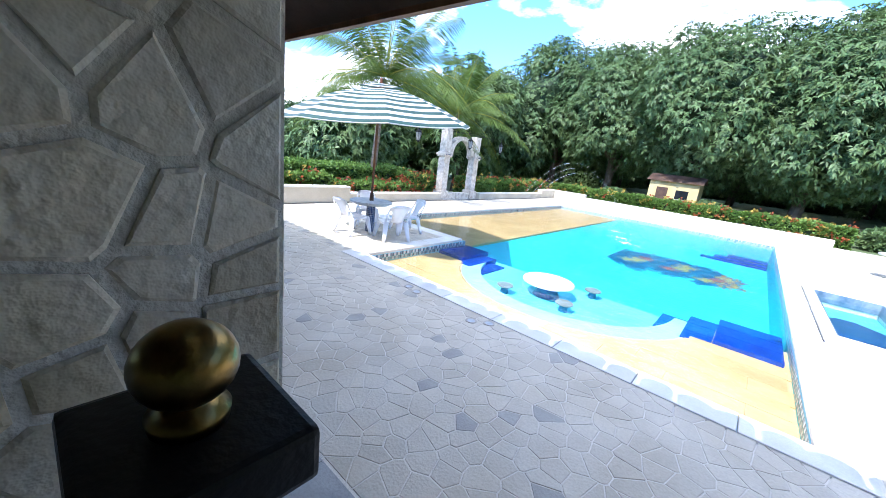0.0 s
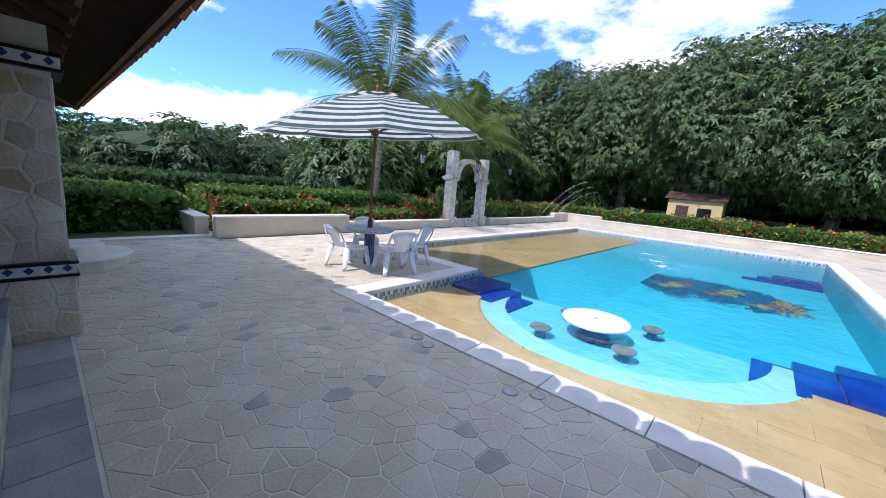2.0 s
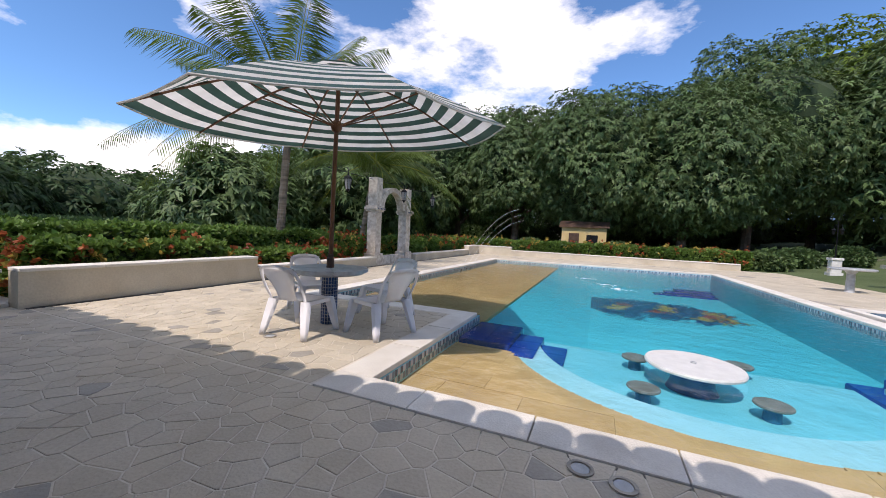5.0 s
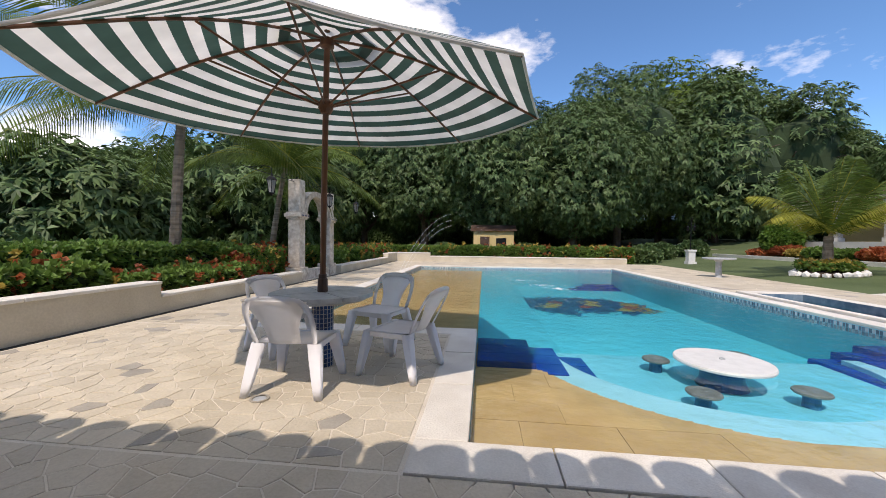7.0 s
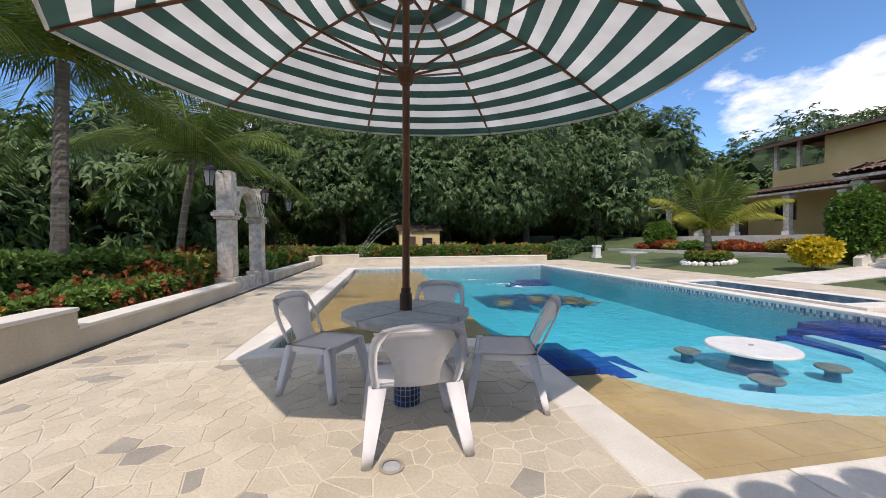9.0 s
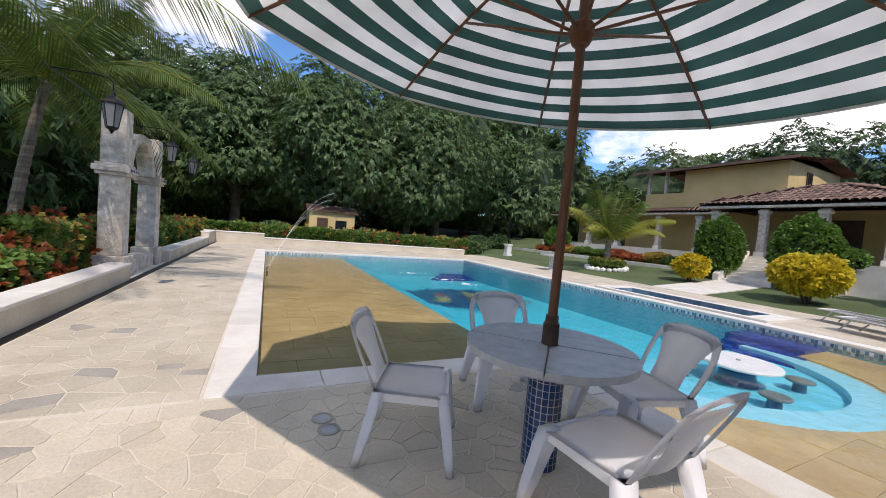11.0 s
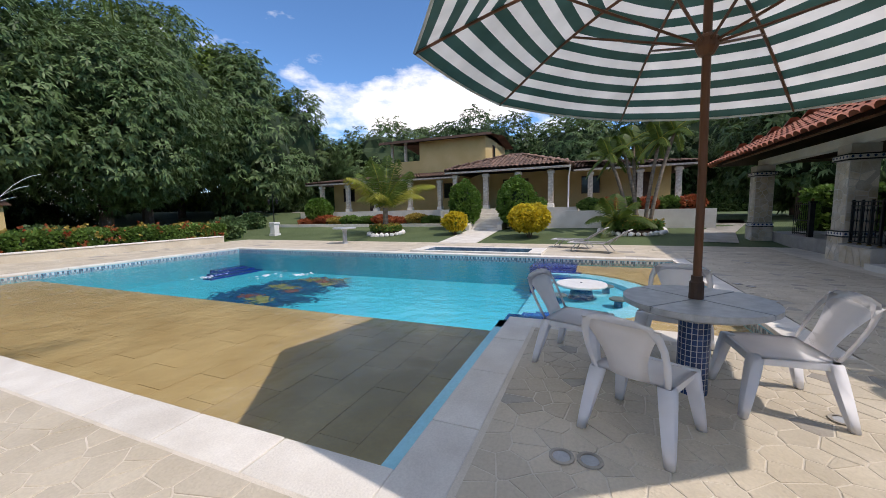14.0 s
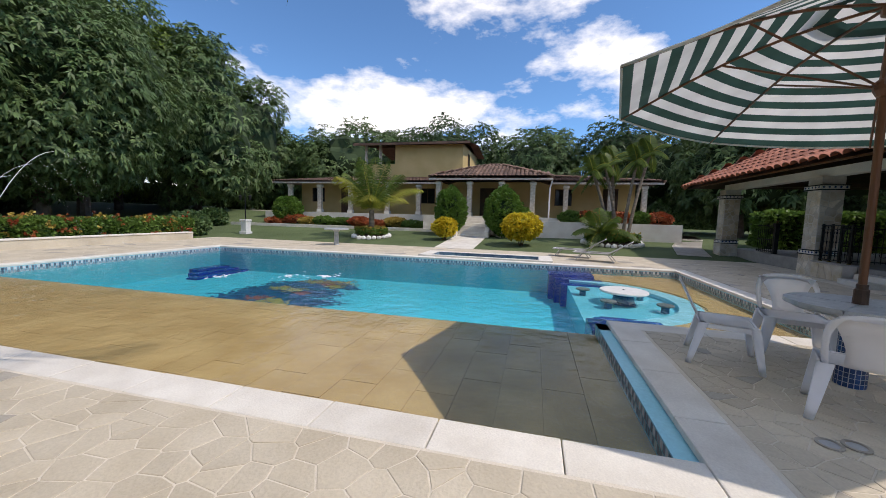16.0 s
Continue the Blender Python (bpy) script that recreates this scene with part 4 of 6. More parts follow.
def stone_column(x, y, h=2.85):
    t = thing("pavilion_column", (x, y, 0), "square rubble stone pavilion column with painted tile bands", "column", "pavilion columns")
    tagged(t, kind="structure")
    rng = random.Random(int(x * 10) + 99)
    part("core", newbox((-0.27, -0.27, -0.1), (0.27, 0.27, h)), "rubble_joint", t)
    part("base_block", newbox((-0.31, -0.31, -0.1), (0.31, 0.31, 0.62), 0.02), "rubble_joint", t)
    for (half, z0, z1) in ((0.31, 0.0, 0.62), (0.27, 0.76, h - 0.42)):
        for side in range(4):
            for poly in cells(-half, z0, half, z1, 0.135 if 4 < x < 5 and y > -6 else 0.2, 0.016, rng, 0.47):
                bm = bmesh.new()
                slab(bm, poly, half - 0.02, half + 0.003 + rng.uniform(0, 0.006), 0.007)
                bmesh.ops.transform(bm, matrix=pose(0, 0, 0, 0, 0, 90 * side) @ Matrix(((1, 0, 0, 0), (0, 0, -1, 0), (0, 1, 0, 0), (0, 0, 0, 1))), verts=bm.verts)
                part("stone", bm, "rubble", t)
    for z, half in ((0.63, 0.31), (h - 0.36, 0.33)):
        b = part("tile_band", newbox((-half, -half, z), (half, half, z + 0.12), 0.006), "talavera", t)
        for edge in (-0.006, 0.118):
            part("band_moulding", newbox((-half - 0.02, -half - 0.02, z + edge - 0.018), (half + 0.02, half + 0.02, z + edge + 0.012), 0.006), "iron", b)
        for side in range(4):
            for k in range(5):
                bm = bmesh.new()
                u, r = -half + (k + 0.5) * half * 2 / 5, 0.036
                vs = [bm.verts.new(p) for p in ((u - r, -half - 0.004, z + 0.06), (u, -half - 0.004, z + 0.06 - r), (u + r, -half - 0.004, z + 0.06), (u, -half - 0.004, z + 0.06 + r))]
                bm.faces.new(vs)
                bmesh.ops.rotate(bm, cent=(0, 0, 0), matrix=Matrix.Rotation(side * math.pi / 2, 3, "Z"), verts=bm.verts)
                part("diamond", bm, "navy", b)
    part("neck", newbox((-0.25, -0.25, h - 0.22), (0.25, 0.25, h), 0.015), "coral", t)


for cx, cy in zip(COLX, COLS):
    stone_column(cx, cy)
    stone_column(cx, -11.6)


def pavilion():
    fl = part("pavilion_floor", newbox((-6.2, -12.2, -0.3), (12.7, -4.13, 0.40)), "slate", None, "smooth blue-grey stone floor of the raised pavilion")
    tagged(fl, category="floor", kind="structure")
    for k, z in ((0, 0.267), (1, 0.134)):
        st = part("pavilion_step", newbox((4.9, -4.13 + 0.33 * k, -0.1), (5.8, -3.8 + 0.33 * k, z), 0.015), "coping", None, "broad pale stone step up to the pavilion")
        tagged(st, category="step", kind="structure")
    for a, b in ((-4.88, -1.02), (-0.34, 3.8), (5.86, 6.95)):
        w = thing("railing_wall", (0, 0, 0), "low rendered wall carrying the pavilion railing", "low wall")
        tagged(w, kind="structure")
        part("wall_body", newbox((a, -3.9, -0.1), (b, -3.6, 0.44)), "rubble_joint", w)
        n = round((b - a) / 0.6)
        for k in range(n):
            part("cap_slab", newbox((a + (b - a) * k / n + 0.003, -3.93, 0.44), (a + (b - a) * (k + 1) / n - 0.003, -3.56, 0.475), 0.008), "slate", w)
        rng = random.Random(7)
        for poly in cells(a, 0.0, b, 0.43, 0.3, 0.015, rng):
            bm = bmesh.new()
            slab(bm, poly, 0, 0.012, 0.008)
            bmesh.ops.transform(bm, matrix=Matrix.Translation((0, -3.602, 0)) @ Matrix(((-1, 0, 0, a + b), (0, 0, 1, 0), (0, 1, 0, 0), (0, 0, 0, 1))), verts=bm.verts)
            part("stone", bm, "rubble", w)
        railing(a, b, -3.75, 0.475)
    beam = part("pavilion_beam", newbox((-9.3, COLY - 0.16, 2.85), (12.9, COLY + 0.16, 3.1), 0.01), "cream", None, "pale plastered beam across the pavilion columns")
    tagged(beam, category="beam", kind="structure")
    tagged(part("pavilion_beam", newbox((-9.3, -11.76, 2.85), (12.9, -11.44, 3.1), 0.01), "cream", None, "pale plastered beam at the back of the pavilion"), category="beam", kind="structure")
    for x in COLX:
        tagged(part("tie_beam", newbox((x - 0.07, -11.4, 2.98), (x + 0.07, COLY - 0.17, 3.14)), "darkwood", None, "dark timber tie beam across the pavilion"), category="beam", kind="structure")


def round_step():
    t = thing("round_step", (-3.75, -3.05, 0), "low rounded stone step beside the pavilion wall", "step")
    part("tread", lathe(bmesh.new(), [(0, -0.05), (0.74, -0.05), (0.74, 0.13), (0.78, 0.14), (0.78, 0.18), (0.765, 0.19), (0, 0.19)], 40), "coping", t)
    part("plinth", lathe(bmesh.new(), [(0, 0.191), (0.42, 0.191), (0.42, 0.33), (0.4, 0.35), (0, 0.35)], 32), "coping", t)
    tagged(t, kind="structure")


def railing(a, b, y, z):
    t = thing("iron_railing", (a, y, z), "black wrought iron railing with knotted balusters on a low wall", "railing")
    n = round((b - a) / 0.105)
    bal = bmesh.new()
    tube(bal, [(0, 0, 0.06), (0, 0, 1.0)], 0.009, 6)
    for zz in (0.25, 0.55, 0.8):
        lathe(bal, [(0.009, zz - 0.03), (0.02, zz - 0.01), (0.02, zz + 0.01), (0.009, zz + 0.03)], 6)
    me = bpy.data.meshes.new("baluster")
    bal.to_mesh(me)
    bal.free()
    me.materials.append(M["iron"])
    for k in range(1, n):
        piece("baluster", me, t, pose(k * (b - a) / n, 0, 0))
    for zz in (0.06, 0.9, 1.0):
        part("rail", newbox((0, -0.018, zz - 0.012), (b - a, 0.018, zz + 0.012), 0.004), "iron", t)
    for k in range(0, 4):
        x = 0.05 + k * (b - a - 0.1) / 3
        part("post", newbox((x - 0.022, -0.022, 0.0), (x + 0.022, 0.022, 1.04), 0.004), "iron", t)
        part("foot", lathe(bmesh.new(), [(0, 0), (0.05, 0), (0.045, 0.015), (0.025, 0.03), (0, 0.03)], 12, (x, 0.0, 0)), "brass", t)


pavilion()
round_step()


def gate_post(x, y, z0, top):
    t = thing("gate_post", (x, y, z0), "square black iron gate post with a tarnished brass ball finial", "gate post", "pavilion gate posts")
    h = top - z0
    part("shaft", newbox((-0.06, -0.06, 0), (0.06, 0.06, h - 0.06), 0.006), "iron", t)
    part("cap", newbox((-0.085, -0.085, h - 0.06), (0.085, 0.085, h), 0.008), "iron", t)
    part("ball", lathe(bmesh.new(), [(0, 0), (0.032, 0.0), (0.034, 0.012), (0.02, 0.022)] + [(0.042 * math.sin(a), 0.059 - 0.039 * math.cos(a)) for a in [0.45 + k * (math.pi - 0.45) / 12 for k in range(13)]], 28, (0, 0, h)), "brass", t, smooth=True)


def gate_leaf(a, b, y, z, rz=0.0):
    t = thing("iron_gate", (a, y, z), "black wrought iron gate leaf with scrolls standing at the pavilion opening", "gate", rz=rz)
    w = b - a
    for zz in (0.08, 0.5, 1.0):
        part("rail", newbox((0, -0.015, zz - 0.015), (w, 0.015, zz + 0.015)), "iron", t)
    for k in range(int(w / 0.12) + 1):
        part("bar", tube(bmesh.new(), [(k * 0.12, 0, 0.03), (k * 0.12, 0, 1.05)], 0.009, 6), "iron", t)
    for k in range(int(w / 0.36)):
        pts = [(0.18 + 0.36 * k + 0.14 * math.cos(x) * (1 - x / 12), 0.012, 0.3 + 0.14 * math.sin(x) * (1 - x / 12)) for x in [i * 0.6 for i in range(16)]]
        part("scroll", tube(bmesh.new(), pts, 0.008, 5), "iron", t)


gate_post(5.205, -4.26, 0.40, 1.825)
gate_post(9.85, -4.25, 0.40, 1.5)
gate_leaf(9.95, 10.95, -4.25, 0.40)
gate_leaf(7.0, 8.1, -4.3, 0.40, -95)


def roof_tiles(parent, material, ox, oy, oz, along, up, length, run, pitch=0.24, row=0.42, limit=0, sag=0.02, trim=None):
    """Barrel tiles in columns up a slope. along and up are unit vectors of the eave and the slope."""
    along, up = Vector(along), Vector(up).normalized()
    nrm = along.cross(up).normalized()
    if nrm.z < 0:
        nrm = -nrm
    n, rows = int(length / pitch), int(run / row)
    vs, qs, seg = [], [], 5
    count = 0
    proto = None
    rng = random.Random(3)
    for i in range(n):
        for j in range(rows):
            base = Vector((ox, oy, oz)) + along * (i + 0.5) * pitch + up * j * row
            if trim and not trim(base):
                continue
            d = rng.uniform(-0.012, 0.012)
            local = []
            for e in (0, 1):
                c = up * (e * (row + 0.06)) + nrm * (0.02 * (1 - e)) + along * d
                r = pitch * (0.5 - 0.05 * e)
                for k in range(seg + 1):
                    a = math.pi * k / seg
                    local.append(c + along * (r * math.cos(a)) + nrm * (r * 0.72 * math.sin(a)))
            k0 = len(vs)
            vs += [base + v for v in local]
            qs += [(k0 + k, k0 + k + 1, k0 + seg + 2 + k, k0 + seg + 1 + k) for k in range(seg)]
    ob = arrays("roof_tiles", np.array(vs), np.array(qs), material, parent)
    tagged(ob, kind="stuff")
    return ob


def hip_roof(name, label, x0, y0, x1, y1, z, rise, material, soffit="darkwood", tiles=("s", "n", "e", "w"), pitch=0.24, row=0.42, over=0.1):
    """A four-sided tiled roof with its boarding under it."""
    t = thing(name, ((x0 + x1) / 2, (y0 + y1) / 2, z), label, "roof")
    tagged(t, kind="structure")
    t.matrix_basis = Matrix.Identity(4)
    w, d = x1 - x0, y1 - y0
    h = min(w, d) / 2
    zr = z + rise
    if w > d:
        r0, r1 = (x0 + h, (y0 + y1) / 2), (x1 - h, (y0 + y1) / 2)
    else:
        r0, r1 = ((x0 + x1) / 2, y0 + h), ((x0 + x1) / 2, y1 - h)
    bm = bmesh.new()
    c = [bm.verts.new(p) for p in ((x0, y0, z), (x1, y0, z), (x1, y1, z), (x0, y1, z))]
    ra, rb = bm.verts.new((*r0, zr)), bm.verts.new((*r1, zr))
    if w > d:
        for f in ((c[0], c[1], rb, ra), (c[1], c[2], rb), (c[2], c[3], ra, rb), (c[3], c[0], ra)):
            bm.faces.new(f)
    else:
        for f in ((c[0], c[1], ra), (c[1], c[2], rb, ra), (c[2], c[3], rb), (c[3], c[0], ra, rb)):
            bm.faces.new(f)
    bmesh.ops.solidify(bm, geom=list(bm.faces), thickness=0.05)
    part("boarding", bm, soffit, t)
    sl = rise / h
    for side in tiles:
        if side == "n":
            o, al, up, ln = (x1, y1, z), (-1, 0, 0), (0, -1, sl), w
            tr = lambda p: min(p.x - x0, x1 - p.x) > (y1 - p.y) - 0.12
        elif side == "s":
            o, al, up, ln = (x0, y0, z), (1, 0, 0), (0, 1, sl), w
            tr = lambda p: min(p.x - x0, x1 - p.x) > (p.y - y0) - 0.12
        elif side == "w":
            o, al, up, ln = (x0, y1, z), (0, -1, 0), (1, 0, sl), d
            tr = lambda p: min(p.y - y0, y1 - p.y) > (p.x - x0) - 0.12
        else:
            o, al, up, ln = (x1, y0, z), (0, 1, 0), (-1, 0, sl), d
            tr = lambda p: min(p.y - y0, y1 - p.y) > (x1 - p.x) - 0.12
        run = h * math.sqrt(1 + sl * sl)
        upv = Vector(up).normalized()
        o = Vector(o) - upv * over + Vector((0, 0, 0.075))
        roof_tiles(t, material, o.x, o.y, o.z, al, up, ln, run, pitch, row, trim=tr)
    rb_ = bmesh.new()
    tube(rb_, [(*r0, zr + 0.06), (*r1, zr + 0.06)], 0.13, 8)
    for cc, r in (((x0, y0), r0), ((x1, y0), r1 if w > d else r0), ((x1, y1), r1), ((x0, y1), r0 if w > d else r1)):
        tube(rb_, [(*cc, z + 0.06), (*r, zr + 0.06)], 0.11, 8)
    part("ridge", rb_, material, t)
    return t


PR = hip_roof("pavilion_roof", "red clay barrel tile roof over the open pavilion", -9.9, -13.4, 13.4, -2.42, 2.98, 3.0, "tile", pitch=0.335, over=0.1)
PR2 = thing("pavilion_rafters", (0, 0, 0), "dark timber rafters and battens under the pavilion eave", "rafters")
tagged(PR2, kind="structure")
rb = newbox((-0.04, 0.5, -0.11), (0.04, 6.0, -0.01))
rme = bpy.data.meshes.new("rafter")
rb.to_mesh(rme)
rb.free()
rme.materials.append(M["darkwood"])
for k in range(29):
    piece("rafter", rme, PR2, pose(-9.0 + k * 0.74, -2.46, 2.93, 180 - math.degrees(math.atan(3.2 / 5.78)), 0, 0) @ pose(0, 0, 0.0, 0, 180, 0))
for k in range(9):
    y = -2.51 - 0.42 * k
    part("batten", newbox((-9.5 + 0.42 * k, y - 0.025, 2.93 + (0.13 + 0.42 * k) * 3.2 / 5.78 - 0.055), (12.1 - 0.42 * k, y + 0.025, 2.93 + (0.13 + 0.42 * k) * 3.2 / 5.78 - 0.012)), "wood", PR2)


# ---- plants ----
def tree(name, at, h, r, seed, material="mango", label="", category="tree", trunk=0.3, lobes=26, clumps=95, size=0.5, low=0.16, group=""):
    """A trunk with limbs and a crown of leaf clumps on many uneven lobes."""
    rng = np.random.default_rng(seed)
    x, y = at
    z = ground_z(x, y)
    t = thing(name, (x, y, z), label, category, group)
    bm = bmesh.new()
    tube(bm, [(0, 0, -0.2), (0.1, 0.05, h * 0.12), (0.05, 0.1, h * 0.32)], [trunk * 1.25, trunk, trunk * 0.8], 9)
    for k in range(6):
        a = k * 1.05 + rng.random() * 0.6
        tube(bm, [(0.05, 0.08, h * (0.16 + 0.03 * k)), (0.35 * r * math.cos(a), 0.35 * r * math.sin(a), h * (0.36 + 0.03 * k)), (0.7 * r * math.cos(a), 0.7 * r * math.sin(a), h * (0.5 + 0.05 * rng.random()))], [trunk * 0.6, trunk * 0.36, trunk * 0.14], 6)
    part("trunk", bm, "bark", t)
    zc, hz = h * (0.5 + low / 2), h * (0.5 - low / 2)
    # solid filler behind the leaves, coloured dark for the crown's inner shade
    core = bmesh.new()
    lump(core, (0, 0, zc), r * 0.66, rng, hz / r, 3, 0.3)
    part("shade_filler", core, "core", t)
    sets = []
    for k in range(lobes):
        d = on_ball(rng, 1)[0]
        lr = r * (rng.uniform(0.18, 0.34) if lobes > 40 else rng.uniform(0.24, 0.42))
        c = np.array([d[0] * (r - lr * 0.75), d[1] * (r - lr * 0.75), zc + d[2] * (hz - lr * 0.7)])
        n = int(clumps * (lr / (0.33 * r)) ** 2)
        o = on_ball(rng, n)
        keep = (o @ d > -0.55)
        o = o[keep]
        p = c + o * lr * rng.uniform(0.72, 1.12, (len(o), 1))
        sets.append(rosettes(rng, p, o * 0.9 + d * 0.4, size, 8, 0.4, 0.17))
    v, q = join(sets)
    arrays("crown", v, q, material, t)
    return t


MANGO = "broad dark green mango tree with dense drooping leaves behind the pool"
for i, (x, y, h, r) in enumerate([(-12, 33, 14.3, 6.8), (-5.5, 31, 12.4, 5.8), (1.2, 29.5, 12.9, 6.4), (7.3, 28.6, 12.2, 5.7), (13, 35, 17.5, 7.4)]):
    tree("mango_tree", (x, y), h, r, 11 + i, "mango", MANGO, "tree", 0.34, 64, 300, 0.27, 0.17, "mango trees behind the pool")
for i, (x, y, h, r) in enumerate([(20, 42, 20.5, 8), (28, 46, 19, 8), (37, 48, 15.5, 8), (3, 46, 15.5, 8), (-9, 47, 15, 8)]):
    tree("tree", (x, y), h, r, 31 + i, "lime" if i in (0,) else "mango", "tall leafy tree in the wood beyond the driveway", "tree", 0.3, 34, 150, 0.48, 0.1, "wood beyond the driveway")
for i, (x, y, h, r) in enumerate([(-14.5, 20, 10.4, 5), (-16, 28, 11, 5.5), (-19, 12.5, 7.5, 4.5), (-23, 22, 10, 6)]):
    tree("tree", (x, y), h, r, 51 + i, "mango", "shady tree behind the flower hedge", "tree", 0.24, 30, 110, 0.42, 0.12, "trees behind the hedge")
for i, (x, y, h, r) in enumerate([(36, 26, 11, 6.5), (40, 15, 12, 7), (41, 4, 11.5, 6.5), (38, -6, 12, 6.5), (33, -13, 11.5, 6), (27, -16, 11, 5.5), (24.5, -10, 8.5, 4.5), (18, -20, 10, 5), (8, -22, 9, 5), (-2, -22, 9, 5)]):
    tree("tree", (x, y), h, r, 71 + i, "farleaf" if i % 2 else "mango", "leafy garden tree rising behind the house and pavilion", "tree", 0.26, 28, 115, 0.42, 0.08, "trees behind the house")
for i, (x, y, h, r) in enumerate([(22, 35, 15.5, 6.5), (29, 37, 14.5, 6.5), (36, 38, 10, 6), (45, 36, 11, 7), (-22, 42, 12, 7), (47, 24, 12, 7), (14, 52, 13, 8), (50, 10, 12, 7)]):
    tree("tree", (x, y), h, r, 171 + i, "mango", "dense green tree closing the far side of the garden", "tree", 0.26, 28, 120, 0.48, 0.02, "trees closing the garden")
hedge_rows = ((-30, 56, 62, 60, 4.5), (52, -30, 56, 56, 5.0), (-26, -34, 52, -30, 4.5))
k = 0
for x, y, h, r in ((-36, 4, 8.5, 6), (-40, 14, 9.5, 7), (-33, -6, 6.5, 5), (-44, 25, 10.5, 7), (-38, 34, 10.5, 7), (-30, 40, 11, 7), (-48, -4, 9, 7), (-58, 8, 10, 8), (-60, 24, 11, 8), (-28, 26, 9, 5.5), (-55, -18, 10, 8), (-42, -18, 8, 6), (-52, 40, 12, 8), (-27, 52, 13, 8)):
    tree("tree", (x, y), h * 0.82, r, 131 + k, "farleaf", "spreading acacia-like tree on the far pasture", "tree", 0.22, 24, 90, 0.55, 0.22, "trees on the far pasture")
    k += 1


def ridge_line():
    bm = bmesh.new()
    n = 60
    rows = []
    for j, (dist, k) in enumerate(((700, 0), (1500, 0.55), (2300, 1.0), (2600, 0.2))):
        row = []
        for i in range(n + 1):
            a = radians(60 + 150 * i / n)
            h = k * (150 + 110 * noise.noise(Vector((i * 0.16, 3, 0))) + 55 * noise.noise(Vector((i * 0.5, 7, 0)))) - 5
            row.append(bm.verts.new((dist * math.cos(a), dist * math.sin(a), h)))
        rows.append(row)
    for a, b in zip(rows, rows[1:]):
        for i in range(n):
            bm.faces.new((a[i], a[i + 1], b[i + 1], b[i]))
    tagged(part("hazy_mountain_ridge", bm, "ridge", None, "distant mountain ridge on the horizon, coloured blue for haze", True), category="mountain", kind="structure")


ridge_line()


def hedge(name, label, x0, y0, x1, y1, z1, material, seed, dots=(), dens=150, size=0.13, z0=None):
    """A clipped hedge: a filler coloured as dark as inner shade, leaf clumps all over it, with flower heads as parts.
    """
    rng = np.random.default_rng(seed)
    base = min(ground_z(x0, y0), ground_z(x1, y1)) if z0 is None else z0
    t = thing(name, ((x0 + x1) / 2, (y0 + y1) / 2, base), label, "hedge")
    w, d, h = x1 - x0, y1 - y0, z1 - base
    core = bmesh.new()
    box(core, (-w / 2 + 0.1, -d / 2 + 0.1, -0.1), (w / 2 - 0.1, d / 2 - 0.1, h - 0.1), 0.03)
    part("dark_filler", core, "core", t)

    def surface(n):
        areas = np.array([w * d, w * h, w * h, d * h, d * h])
        f = rng.choice(5, n, p=areas / areas.sum())
        u, v = rng.random(n) - 0.5, rng.random(n)
        p, o = np.zeros((n, 3)), np.zeros((n, 3))
        top = f == 0
        p[top] = np.c_[u[top] * w, (v[top] - 0.5) * d, np.full(top.sum(), h)]
        o[top] = (0, 0, 1)
        for s, k in ((1, -1), (2, 1)):
            m = f == s
            p[m] = np.c_[u[m] * w, np.full(m.sum(), k * d / 2), v[m] * h]
            o[m] = (0, k, 0.3)
        for s, k in ((3, -1), (4, 1)):
            m = f == s
            p[m] = np.c_[np.full(m.sum(), k * w / 2), u[m] * d, v[m] * h]
            o[m] = (k, 0, 0.3)
        bump = np.sin(p[:, 0] * 3.1 + seed) * np.sin(p[:, 1] * 2.7 + 1.3) * 0.07 + rng.normal(0, 0.04, n)
        return p + o * bump[:, None] - o * 0.07, o

    area = w * d + 2 * (w + d) * h
    p, o = surface(int(area * dens))
    v, q = leaves(rng, p, o, size, 6, 0.3)
    tagged(arrays("leaves", v, q, material, t), kind="stuff")
    for m, share in dots:
        n = int(area * dens * share / 5)
        c, oc = surface(max(6, n // 5))
        p = np.repeat(c, 5, 0) + rng.normal(0, 0.09, (len(c) * 5, 3))
        o = np.repeat(oc, 5, 0)
        v, q = leaves(rng, p + o * 0.06, o, size * 0.75, 7, 0.1, 0.42)
        tagged(arrays("flower_mass" if m == "red" else "bright_leaves", v, q, m, t), kind="stuff")
    return t


hedge("flower_hedge", "croton hedge with red and yellow leaves along the far wall", -6.2, 21.05, 9.2, 22.2, 0.95, "hedge", 1, (("red", 0.18), ("orange", 0.38)), 150, 0.14)
hedge("flower_hedge", "croton hedge with orange leaves beyond the arch", -7.3, 11.4, -6.1, 20.4, 0.95, "hedge", 2, (("orange", 0.42), ("red", 0.2)), 160, 0.14)
hedge("flower_hedge", "low red ixora flowers in the planter bed", -7.0, 3.1, -6.12, 7.4, 0.62, "hedge", 3, (("red", 0.8),), 170, 0.11)
hedge("flower_hedge", "dense red-orange ixora bush beside the arch", -7.2, 7.0, -6.15, 8.5, 1.02, "hedge", 4, (("red", 0.8), ("orange", 0.6)), 180, 0.11)
hedge("flower_hedge", "red-tipped shrubs behind the tall planter wall", -7.0, -0.1, -6.12, 3.0, 0.86, "hedge", 5, (("red", 0.3), ("orange", 0.4)), 170, 0.12)
hedge("hedge", "clipped bright green hedge behind the flowers", -9.3, -0.1, -7.3, 8.4, 1.12, "hedge", 6, (), 130, 0.13)
hedge("hedge", "wide rough green hedge below the terrace edge", -12.5, -14, -7.4, -0.7, 0.85, "hedge", 7, (), 70, 0.2, -0.9)
